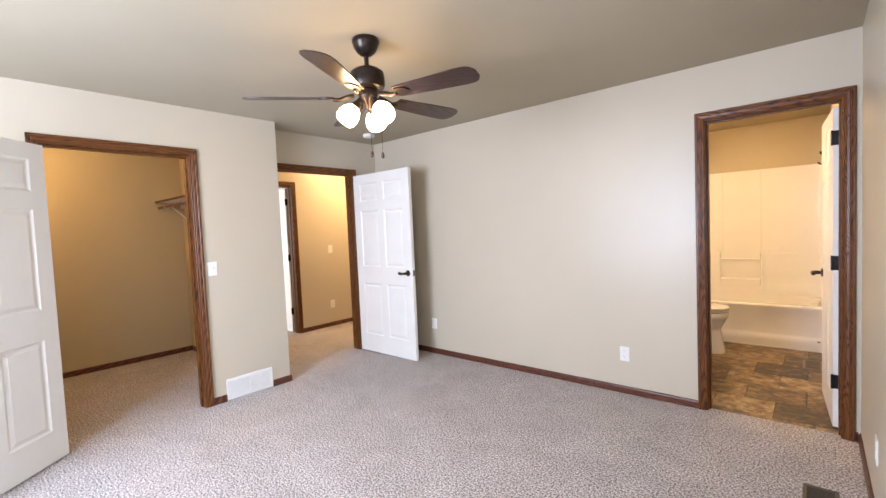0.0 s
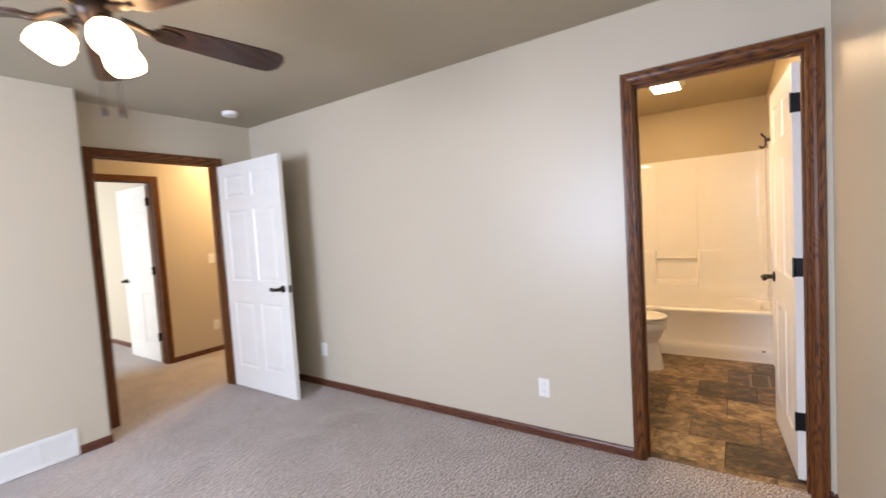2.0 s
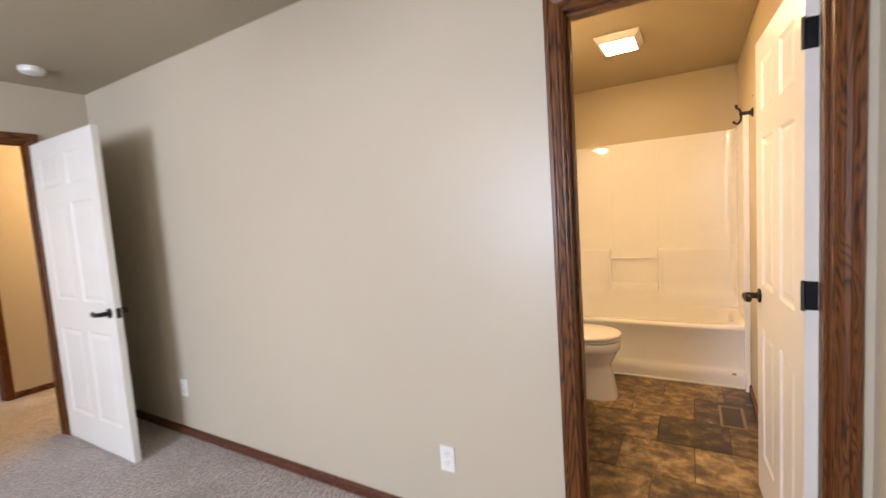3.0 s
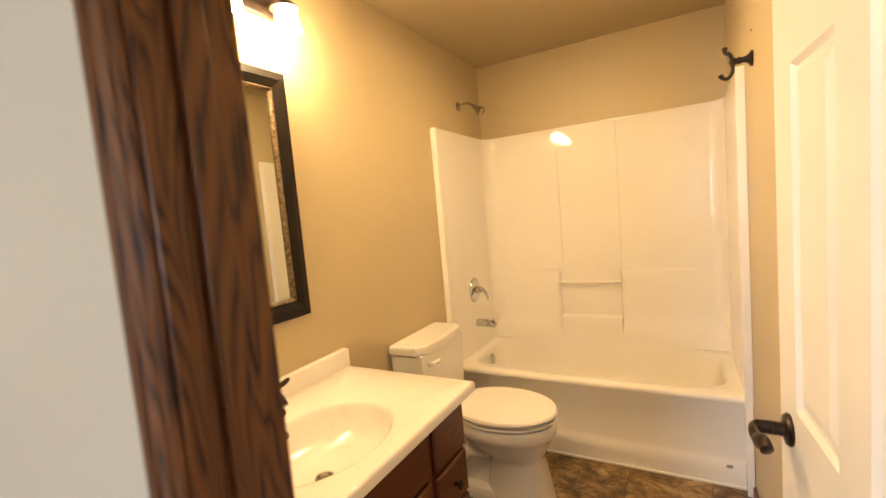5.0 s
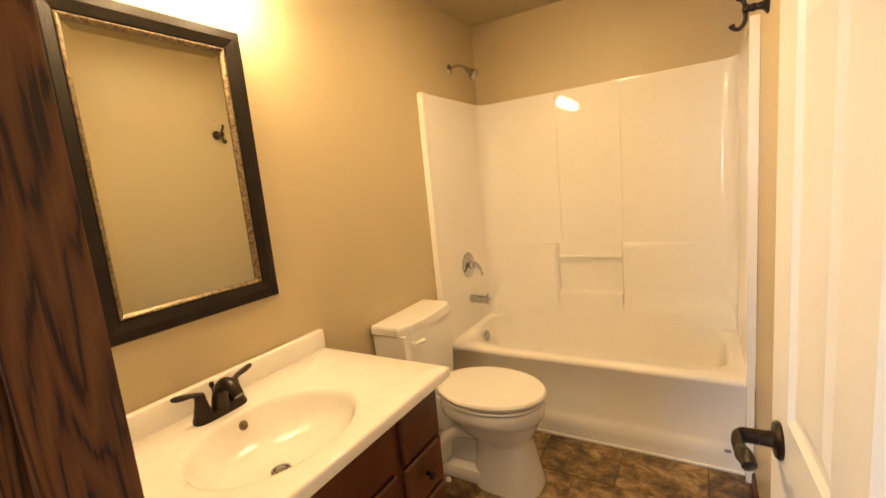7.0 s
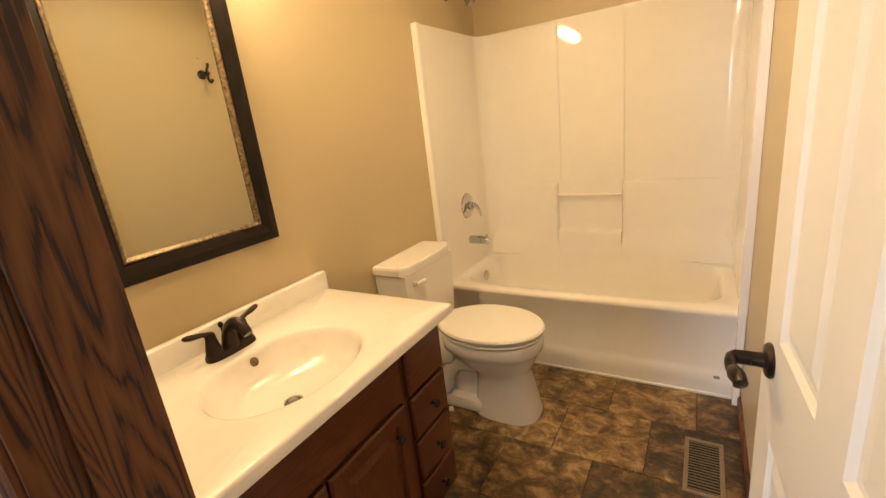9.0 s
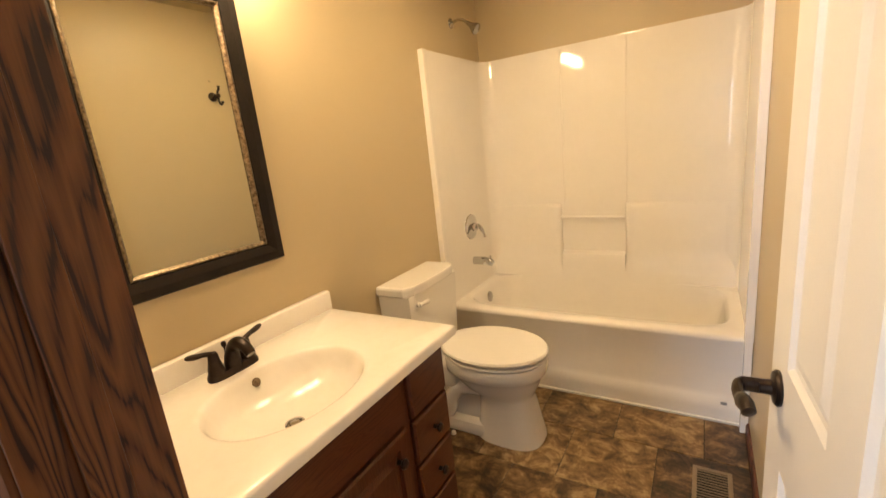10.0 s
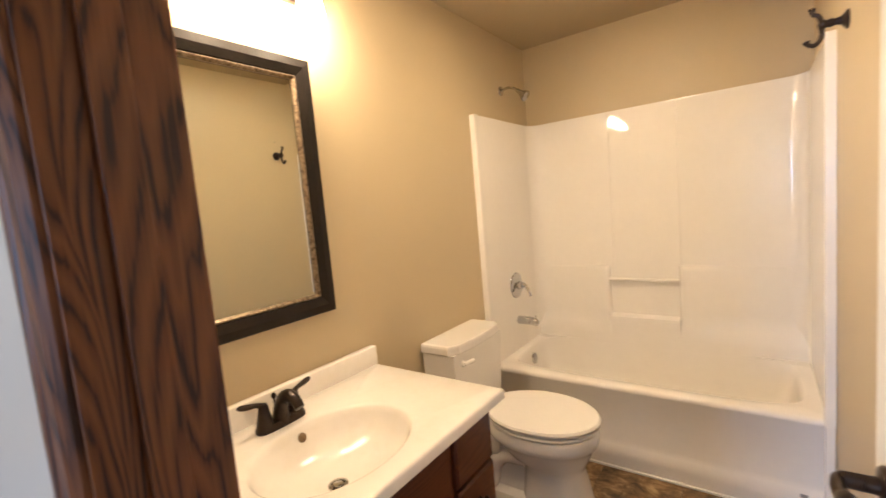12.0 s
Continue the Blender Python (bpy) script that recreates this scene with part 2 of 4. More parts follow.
WHITEVINYL = mixed("white_vinyl_frame", [(0.3, (0.76, 0.76, 0.75)), (0.7, (0.82, 0.82, 0.81))], 6, 200, 0.02, 0.4)
SHADE = emitter("lit_opal_glass", WARM, 38.0)
VSHADE = emitter("lit_vanity_glass", SOFTWARM, 205.0)
HALLBOWL = emitter("lit_hall_bowl", WARM, 200.0)
# glow of the unseen lamp added in the closet
CLOSETFILL = emitter("closet_fill_glow", WARM, 850.0)
DIFFUSER = emitter("lit_diffuser", SOFTWARM, 110.0)
GRASS = mixed("lawn", [(0.3, (0.03, 0.05, 0.015)), (0.7, (0.07, 0.10, 0.03))], 0.6, 40, 0.5, 0.9)



# ---------------------------------------------------------------- shaping
def mesh_of(bm, name, smooth=False, angle=35):
    bmesh.ops.recalc_face_normals(bm, faces=bm.faces)
    me = bpy.data.meshes.new(name)
    bm.to_mesh(me)
    bm.free()
    if smooth:
        for p in me.polygons:
            p.use_smooth = True
        me.set_sharp_from_angle(angle=radians(angle))
    return me


def offset(ob):
    v = Vector((0, 0, 0))
    while ob:
        v += ob.location
        ob = ob.parent
    return v


def thing(name, at, label, category, group="", kind=""):
    ob = new(name)
    ob.empty_display_size = 0.05
    ob.location = at
    return tagged(ob, label, category, group, kind)


def part(name, bm, mat, parent, label="", smooth=False, local=False, angle=35):
    """One mesh under a thing. Built in world places, unless local."""
    me = mesh_of(bm, name, smooth, angle)
    if not local:
        me.transform(Matrix.Translation(-offset(parent)))
    me.materials.append(mat)
    ob = new(name, me)
    ob.parent = parent
    return tagged(ob, label)


def solid(name, bm, mat, label, category, kind="structure", smooth=False, group=""):
    me = mesh_of(bm, name, smooth)
    me.materials.append(mat)
    return tagged(new(name, me), label, category, group, kind)


def box(bm, lo, hi, bevel=0.0, segments=2):
    made = bmesh.ops.create_cube(bm, size=1)["verts"]
    for v in made:
        v.co = Vector([(a + b) / 2 + c * (b - a) for a, b, c in zip(lo, hi, v.co)])
    if bevel:
        edges = list({e for v in made for e in v.link_edges})
        bmesh.ops.bevel(bm, geom=edges, offset=bevel, segments=segments, affect="EDGES", profile=0.5)
    return bm


def boxes(*items, bevel=0.0):
    bm = bmesh.new()
    for lo, hi in items:
        box(bm, lo, hi, bevel)
    return bm


def loft(bm, rings, cap=True, closed=False):
    """Skin over rings of the same length."""
    vs = [[bm.verts.new(p) for p in ring] for ring in rings]
    pairs = list(zip(vs, vs[1:])) + ([(vs[-1], vs[0])] if closed else [])
    for a, b in pairs:
        for i in range(len(a)):
            j = (i + 1) % len(a)
            bm.faces.new((a[i], a[j], b[j], b[i]))
    if cap and not closed:
        bm.faces.new(vs[0])
        bm.faces.new(vs[-1])
    return bm


def lathe(bm, profile, at=(0, 0, 0), turn=None, seg=24):
    m = Matrix.Translation(at) @ (turn.to_4x4() if turn else Matrix())
    rings = [[m @ Vector((r * math.cos(a), r * math.sin(a), z)) for a in (2 * math.pi * i / seg for i in range(seg))] for r, z in profile]
    return loft(bm, rings)


def toward(d):
    """The turn that takes z to d."""
    return Vector(d).to_track_quat("Z", "Y").to_matrix()


def tube(bm, points, radii, seg=12, flat=1.0):
    pts = [Vector(p) for p in points]
    radii = radii if isinstance(radii, (list, tuple)) else [radii] * len(pts)
    rings = []
    for i, p in enumerate(pts):
        d = (pts[min(i + 1, len(pts) - 1)] - pts[max(i - 1, 0)]).normalized()
        side = d.cross(Vector((0, 0, 1)))
        side = side.normalized() if side.length > 0.05 else Vector((1, 0, 0))
        up = side.cross(d).normalized()
        rings.append([p + radii[i] * (math.cos(a) * side + flat * math.sin(a) * up) for a in (2 * math.pi * k / seg for k in range(seg))])
    return loft(bm, rings)


def curve_points(points, n=6):
    """A smooth line through the points."""
    pts = [Vector(p) for p in points]
    out = []
    for i in range(len(pts) - 1):
        a, b, c, d = pts[max(i - 1, 0)], pts[i], pts[i + 1], pts[min(i + 2, len(pts) - 1)]
        for k in range(n):
            t = k / n
            out.append(0.5 * (2 * b + (c - a) * t + (2 * a - 5 * b + 4 * c - d) * t * t + (3 * b - a - 3 * c + d) * t ** 3))
    return out + [pts[-1]]


def oval(cx, cy, rx, ry, z, n=40, power=2.0):
    out = []
    for i in range(n):
        a = 2 * math.pi * i / n
        c, s = math.cos(a), math.sin(a)
        out.append(Vector((cx + rx * math.copysign(abs(c) ** (2 / power), c), cy + ry * math.copysign(abs(s) ** (2 / power), s), z)))
    return out


def outline_wall(axis, lo, hi, outline):
    """A wall between lo and hi on its axis, cut to an outline of (along, z)."""
    bm = bmesh.new()
    place = (lambda d, u, z: (d, u, z)) if axis == "x" else (lambda d, u, z: (u, d, z))
    return loft(bm, [[place(lo, u, z) for u, z in outline], [place(hi, u, z) for u, z in outline]])


def doorway(u0, u1, a, b, top, z0=-0.05, z1=2.44):
    return [(u0, z0), (a, z0), (a, top), (b, top), (b, z0), (u1, z0), (u1, z1), (u0, z1)]


CASING = ((0.0, 0.0), (0.0, 0.009), (0.004, 0.013), (0.009, 0.011), (0.014, 0.011), (0.018, 0.015), (0.030, 0.017), (0.034, 0.0145), (0.038, 0.0145), (0.043, 0.019), (0.055, 0.019), (0.058, 0.015), (0.058, 0.0))


def casing(name, axis, face, out, a, b, top, n):
    """Moulded oak casing round a doorway: two uprights and a head, mitred."""
    place = (lambda d, u, z: (face + out * d, u, z)) if axis == "x" else (lambda d, u, z: (u, face + out * d, z))
    t = thing(name, place(0.0, (a + b) / 2, 0), "moulded brown oak door casing with mitred corners", "door casing", kind="structure")
    a, b, top = a - 0.005, b + 0.005, top + 0.005
    corners = ([(a - w, 0.0, d) for w, d in CASING], [(a - w, top + w, d) for w, d in CASING], [(b + w, top + w, d) for w, d in CASING], [(b + w, 0.0, d) for w, d in CASING])
    rings = [[place(d, u, z) for u, z, d in c] for c in corners]
    for i, mat in ((0, OAK_V), (1, OAK_Y if axis == "x" else OAK_X), (2, OAK_V)):
        part("casing_head" if i == 1 else "casing_upright", loft(bmesh.new(), rings[i:i + 2]), mat, t)
    return t


def jamb(name, axis, lo, hi, a, b, top, stop):
    """Oak lining of an opening whose clear width is a to b, with its door stop."""
    place = (lambda d, u, z: (d, u, z)) if axis == "x" else (lambda d, u, z: (u, d, z))
    t = thing(name, place((lo + hi) / 2, (a + b) / 2, 0), "brown oak door jamb with stop", "door jamb", kind="structure")
    w = 0.018

    def bx(d0, u0, z0, d1, u1, z1):
        p, q = place(d0, u0, z0), place(d1, u1, z1)
        return boxes((p, q), bevel=0.0015)
    flat = OAK_Y if axis == "x" else OAK_X
    part("jamb_side", bx(lo, a - w, 0, hi, a, top), OAK_V, t)
    part("jamb_side", bx(lo, b, 0, hi, b + w, top), OAK_V, t)
    part("jamb_head", bx(lo, a - w, top, hi, b + w, top + w), flat, t)
    s0, s1 = stop
    part("stop", bx(s0, a, 0, s1, a + 0.011, top - 0.011), OAK_V, t)
    part("stop", bx(s0, b - 0.011, 0, s1, b, top - 0.011), OAK_V, t)
    part("stop", bx(s0, a, top - 0.011, s1, b, top), flat, t)
    return t


BOARD = ((0, 0), (0.012, 0), (0.012, 0.044), (0.008, 0.054), (0.004, 0.058), (0, 0.058))


def baseboard(axis, face, out, a, b):
    place = (lambda d, u, z: (face + out * d, u, z)) if axis == "x" else (lambda d, u, z: (u, face + out * d, z))
    bm = loft(bmesh.new(), [[place(d, a, z) for d, z in BOARD], [place(d, b, z) for d, z in BOARD]])
    return solid("baseboard", bm, BASE_Y if axis == "x" else BASE_X, "narrow dark red-brown wooden baseboard along the wall", "baseboard")


# ---------------------------------------------------------------- doors
def panel_mesh(x0, x1, z0, z1, T):
    """A raised panel that fills its opening, moulded on both faces."""
    steps = ((0.0, 0.0), (0.010, 0.007), (0.018, 0.008), (0.042, 0.002), (0.048, 0.002))

    def ring(i, d, side):
        y = -d if side else -T + d
        return [(x0 + i, y, z0 + i), (x1 - i, y, z0 + i), (x1 - i, y, z1 - i), (x0 + i, y, z1 - i)]
    return loft(bmesh.new(), [ring(i, d, False) for i, d in reversed(steps)] + [ring(i, d, True) for i, d in steps])


def lever_handle(door, x, z, y, out, way, depth=0.055):
    """A bronze lever on a round rose. out: -1 or 1 along y; way: -1 or 1 along x, where the lever points."""
    turn = toward((0, out, 0))
    rose = part("door_handle", lathe(bmesh.new(), ((0.0, 0.0), (0.031, 0.0), (0.032, 0.004), (0.028, 0.009), (0.014, 0.012), (0.012, 0.03), (0.0, 0.031)), (x, y, z), turn, 28), BRONZE, door, "oil-rubbed bronze door handle", True, True)
    pts = curve_points([(x, y + out * 0.022, z), (x, y + out * depth, z), (x + way * 0.016, y + out * (depth + 0.008), z + 0.001), (x + way * 0.045, y + out * (depth + 0.006), z - 0.004), (x + way * 0.074, y + out * (depth + 0.002), z + 0.003), (x + way * 0.090, y + out * depth, z - 0.003)], 4)
    rad = [0.010] * 5 + [0.0085] * 4 + [0.0095] * 4 + [0.0115] * 4 + [0.011] * 3 + [0.004]
    part("lever", tube(bmesh.new(), pts, [rad[min(i, len(rad) - 1)] for i in range(len(pts))], 12, 1.4), BRONZE, rose, "", True, True)
    return rose


def six_panel_door(name, W, m, label, lever=True, back_depth=0.055, barrel=1):
    """Hinge line at the origin; the leaf runs along x; faces at y = 0 and y = -T."""
    H, T = 2.03, 0.035
    d = tagged(new(name), label, "door", kind="structure")
    s, mid = 0.105, 0.10
    p = (W - 2 * s - mid) / 2
    cols = ((s, s + p), (s + p + mid, W - s))
    rows = ((0.21, 0.80), (0.99, 1.62), (1.73, 1.93))
    z0 = 0.012
    for x0, x1 in ((0, s), (s + p, s + p + mid), (W - s, W)):
        part("stile", boxes(((x0, -T, z0), (x1, 0, H))), DOORW, d, "", False, True)
    edges = [z0] + [z for r in rows for z in r] + [H]
    for c0, c1 in cols:
        for k in range(0, len(edges), 2):
            part("rail", boxes(((c0, -T, edges[k]), (c1, 0, edges[k + 1]))), DOORW, d, "", False, True)
    for c0, c1 in cols:
        for r0, r1 in rows:
            part("panel", panel_mesh(c0, c1, r0, r1, T), DOORW, d, "", False, True)
    if lever:
        lever_handle(d, W - 0.065, 0.935, 0.0, 1, -1)
        lever_handle(d, W - 0.065, 0.935, -T, -1, -1, back_depth)
        part("latch_plate", boxes(((W - 0.0005, -T + 0.005, 0.905), (W + 0.002, -0.005, 0.965)), bevel=0.0008), BRONZE, d, "", False, True)
    for z in (0.26, 1.02, 1.80):
        bm = boxes(((-0.0025, -T + (0.002 if barrel > 0 else -0.001), z), (0.0, -0.001 if barrel > 0 else -0.014, z + 0.09)), bevel=0.001)
        lathe(bm, ((0.0, 0.0), (0.0065, 0.0), (0.0065, 0.092), (0.0, 0.095)), (-0.005, 0.004 if barrel > 0 else -T - 0.004, z - 0.001), None, 10)
        part("hinge", bm, BLACK, d, "black steel hinge", False, True)
    d.matrix_world = m
    return d


# ---------------------------------------------------------------- structure
TOP = 2.05
solid("ground", boxes(((-300, -300, -0.6), (300, 300, -0.5))), GRASS, "open lawn outside the house", "ground")
bm = bmesh.new()
foot = [(-8.35, -0.42), (0.88, -0.42), (0.88, 4.685), (-3.5, 4.685), (-3.5, 6.15), (-8.35, 6.15)]
solid("floor_carpet", loft(bm, [[(x, y, -0.06) for x, y in foot], [(x, y, 0.0) for x, y in foot]]), CARPET, "speckled grey-beige cut pile carpet through bedroom, closet and hall", "carpet")
solid("floor_bath", boxes(((-0.84, 4.685, -0.06), (0.78, 7.47, -0.004))), GROUT, "dark grout bed under the bathroom floor tiles", "floor")
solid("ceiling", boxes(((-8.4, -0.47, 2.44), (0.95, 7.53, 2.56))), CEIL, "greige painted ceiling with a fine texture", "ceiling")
solid("ceiling_bath", boxes(((-0.785, 4.753, 2.4345), (0.745, 7.415, 2.4395))), TANCEIL, "tan painted bathroom ceiling with a fine texture", "ceiling")

solid("wall_north", outline_wall("y", 4.635, 4.75, doorway(-3.46, 0.95, 0.024, 0.760, 2.068)), PAINT, "greige painted bedroom wall with the bathroom doorway", "wall")
solid("wall_closet", outline_wall("x", -3.285, -3.17, doorway(-0.47, 3.198, 1.547, 2.458, 2.068)), PAINT, "greige painted wall with the closet doorway", "wall")
# closet walls: the tan colour holds the warm glow in there
solid("wall_closet_north", boxes(((-5.42, 3.08, -0.05), (-3.285, 3.198, 2.44))), TAN, "partition between closet and hall, warm lamplight put into its tan colour", "wall")
solid("wall_closet_back", boxes(((-5.42, 0.95, -0.05), (-5.30, 3.08, 2.44))), TAN, "back wall of the closet, warm lamplight put into its tan colour", "wall")
solid("wall_closet_south", boxes(((-5.30, 0.95, -0.05), (-3.285, 1.05, 2.44))), TAN, "side wall of the closet, warm lamplight put into its tan colour", "wall")
solid("wall_hall", outline_wall("x", -3.575, -3.46, doorway(3.198, 4.635, 3.337, 4.280, 2.068)), PAINT, "greige painted wall with the bedroom doorway", "wall")
solid("wall_hall_east", boxes(((-3.575, 4.635, -0.05), (-3.46, 6.1, 2.44))), PAINT, "greige painted wall of the hall", "wall")
solid("wall_hall_far", outline_wall("x", -4.975, -4.86, doorway(3.198, 6.1, 3.482, 4.318, 2.068)), PAINT, "tan painted hall wall with a doorway", "wall")
solid("wall_hall_north", boxes(((-4.975, 6.1, -0.05), (-3.46, 6.2, 2.44))), PAINT, "greige painted end wall of the hall", "wall")
solid("wall_far_room_north", boxes(((-8.3, 4.45, -0.05), (-4.975, 4.55, 2.44))), PAINT, "pale painted wall of the room across the hall", "wall")
solid("wall_far_room_west", boxes(((-8.4, 0.9, -0.05), (-8.3, 4.55, 2.44))), PAINT, "pale painted end wall of the room across the hall", "wall")
solid("wall_east", boxes(((0.83, -0.47, -0.05), (0.95, -0.18, 2.44)), ((0.83, 0.78, -0.05), (0.95, 4.635, 2.44)), ((0.83, -0.18, -0.05), (0.95, 0.78, 0.84)), ((0.83, -0.18, 2.06), (0.95, 0.78, 2.44))), PAINT, "greige painted side wall of the bedroom", "wall")
solid("wall_bath_west", boxes(((-0.90, 4.75, -0.05), (-0.785, 7.415, 2.44))), TAN, "tan painted bathroom wall behind vanity and toilet", "wall")
solid("wall_bath_east", boxes(((0.745, 4.75, -0.05), (0.86, 7.415, 2.44))), TAN, "tan painted bathroom wall behind the open door", "wall")
solid("wall_bath_north", boxes(((-0.90, 7.415, -0.05), (0.86, 7.53, 2.44))), TAN, "tan painted bathroom wall above the tub", "wall")


def window_wall(name, y0, y1, x0, x1, a, b, z0, z1, label):
    return solid(name, boxes(((x0, y0, -0.05), (a, y1, 2.44)), ((b, y0, -0.05), (x1, y1, 2.44)), ((a, y0, -0.05), (b, y1, z0)), ((a, y0, z1), (b, y1, 2.44))), PAINT, label, "wall")


def window(name, at, turn, w, z0, z1):
    """A double window of width w in its own x-z plane."""
    t = tagged(new(name), "white vinyl double window with clear panes", "window", kind="structure")
    f, a, b, y, m, h = 0.045, -w / 2, w / 2, 0.0, 0.0, z1 - z0
    part("window_frame", boxes(((a, y - 0.03, 0), (a + f, y + 0.03, h)), ((b - f, y - 0.03, 0), (b, y + 0.03, h)), ((a + f, y - 0.03, 0), (b - f, y + 0.03, f)), ((a + f, y - 0.03, h - f), (b - f, y + 0.03, h)), ((m - 0.025, y - 0.03, f), (m + 0.025, y + 0.03, h - f)), bevel=0.002), WHITEVINYL, t, "", False, True)
    for p, q in ((a + f, m - 0.025), (m + 0.025, b - f)):
        g = part("pane", boxes(((p, y - 0.003, f), (q, y + 0.003, h - f))), GLASS, t, "clear glass pane", False, True)
        g.visible_shadow = False
    t.matrix_world = pose(at[0], at[1], z0, 0, 0, turn)
    return t


window_wall("wall_south", -0.47, -0.37, -3.17, 0.83, -2.15, -0.55, 0.82, 2.08, "greige painted bedroom wall with the window")
window("window_1", (-1.35, -0.43), 0, 1.60, 0.82, 2.08)
window("window_3", (0.885, 0.30), 90, 0.96, 0.84, 2.06)
window_wall("wall_far_room_south", 0.9, 1.0, -8.3, -5.42, -7.65, -6.15, 0.85, 2.05, "pale painted window wall of the room across the hall")
window("window_2", (-6.90, 0.94), 0, 1.50, 0.85, 2.05)

# doorways: lining, casings, leaves
jamb("door_jamb_bath", "y", 4.632, 4.753, 0.042, 0.742, TOP, (4.672, 4.706))
casing("door_casing_bath", "y", 4.635, -1, 0.042, 0.742, TOP, 1)
jamb("door_jamb_closet", "x", -3.288, -3.167, 1.565, 2.440, TOP, (-3.245, -3.212))
casing("door_casing_closet", "x", -3.17, 1, 1.565, 2.440, TOP, 1)
jamb("door_jamb_hall", "x", -3.578, -3.457, 3.355, 4.262, TOP, (-3.535, -3.502))
casing("door_casing_hall", "x", -3.46, 1, 3.355, 4.262, TOP, 1)
casing("door_casing_hall_outside", "x", -3.575, -1, 3.355, 4.262, TOP, 1)
jamb("door_jamb_far", "x", -4.978, -4.857, 3.500, 4.300, TOP, (-4.93, -4.90))
casing("door_casing_far", "x", -4.86, 1, 3.500, 4.300, TOP, 1)

six_panel_door("door_bath", 0.705, pose(0.706, 4.772, 0, 0, 0, 93.7), "white six-panel bathroom door, standing open, bronze lever", True, 0.026)
six_panel_door("door_hall", 0.90, pose(-3.432, 4.305, 0, 0, 0, 0.0), "white six-panel bedroom door, standing wide open, bronze lever")
six_panel_door("door_closet", 0.865, pose(-3.118, 1.575, 0, 0, 0, -48.5), "white six-panel closet door, swung wide open", True, barrel=-1)
six_panel_door("door_far", 0.79, pose(-4.985, 4.280, 0, 0, 0, 180.0), "white six-panel door across the hall, standing open")

for z in (0.26, 1.02, 1.80):
    solid("hinge_plate", boxes(((0.736, 4.708, z), (0.7418, 4.752, z + 0.09)), bevel=0.0025), BLACK, "black steel hinge plate on the oak jamb", "hinge", "", group="hinge plates of the bathroom door")
solid("strike_plate", boxes(((-3.2085, 2.4345, 0.90), (-3.1655, 2.4398, 0.96)), bevel=0.001), BRONZE, "dark bronze strike plate on the closet jamb", "strike plate", "")

baseboard("y", 4.635, -1, -3.459, -0.021)
baseboard("y", 4.635, -1, 0.8055, 0.8175)
baseboard("x", 0.83, -1, -0.358, 4.622)
baseboard("x", -3.17, 1, 2.505, 2.612)
baseboard("x", -3.17, 1, 3.026, 3.210)
baseboard("y", 3.198, 1, -3.459, -3.159)
baseboard("x", -3.46, 1, 4.330, 4.622)
baseboard("x", -3.17, 1, -0.36, 1.500)
baseboard("x", -5.30, 1, 1.051, 3.079)
baseboard("y", 3.08, -1, -5.287, -3.286)
baseboard("x", -4.86, 1, 4.365, 6.099)
baseboard("y", 4.45, -1, -8.299, -4.98)
baseboard("x", 0.745, -1, 4.80, 6.645)
baseboard("y", -0.37, 1, -3.157, 0.817)


# ---------------------------------------------------------------- bedroom things
def plate(name, at, turn, label, kind):
    """A wall plate in its own x-z plane, facing -y before the turn."""
    t = tagged(new(name), label, "light switch" if kind == "switch" else "outlet")
    part("cover", boxes(((-0.036, -0.006, -0.058), (0.036, 0, 0.058)), bevel=0.002), PLATE, t, "", False, True)
    if kind == "switch":
        bm = boxes(((-0.006, -0.008, -0.013), (0.006, -0.0062, 0.013)))
        part("toggle", loft(bm, [[(-0.004, -0.008, -0.002), (0.004, -0.008, -0.002), (0.004, -0.008, 0.008), (-0.004, -0.008, 0.008)], [(-0.003, -0.018, 0.006), (0.003, -0.018, 0.006), (0.003, -0.017, 0.011), (-0.003, -0.017, 0.011)]]), PLATE, t, "", False, True)
    else:
        for z in (-0.020, 0.020):
            s = part("socket", lathe(bmesh.new(), ((0, 0), (0.017, 0), (0.0165, 0.002), (0, 0.002)), (0, -0.006, z), toward((0, -1, 0)), 20), PLATE, t, "", False, True)
            part("slot", boxes(((-0.0075, -0.0086, z - 0.001), (-0.005, -0.0078, z + 0.008)), ((0.005, -0.0086, z - 0.001), (0.0075, -0.0078, z + 0.008)), ((-0.002, -0.0086, z - 0.010), (0.002, -0.0078, z - 0.006))), LABEL, s, "", False, True)
    t.matrix_world = Matrix.Translation(at) @ pose(0, 0, 0, 0, 0, turn)
    return t


plate("outlet", (-2.59, 4.635, 0.335), 0, "white duplex outlet on the bedroom wall behind the door", "outlet")
plate("outlet", (-0.537, 4.635, 0.320), 0, "white duplex outlet low on the bedroom wall", "outlet")
plate("outlet", (0.83, 3.74, 0.335), -90, "white duplex outlet on the side wall", "outlet")
plate("light_switch", (-3.17, 2.567, 1.137), 90, "white toggle switch beside the closet doorway", "switch")
plate("light_switch", (-4.86, 4.885, 1.150), 90, "ivory toggle switch on the hall wall", "switch")
plate("outlet", (-4.86, 4.875, 0.330), 90, "ivory outlet low on the hall wall", "outlet")


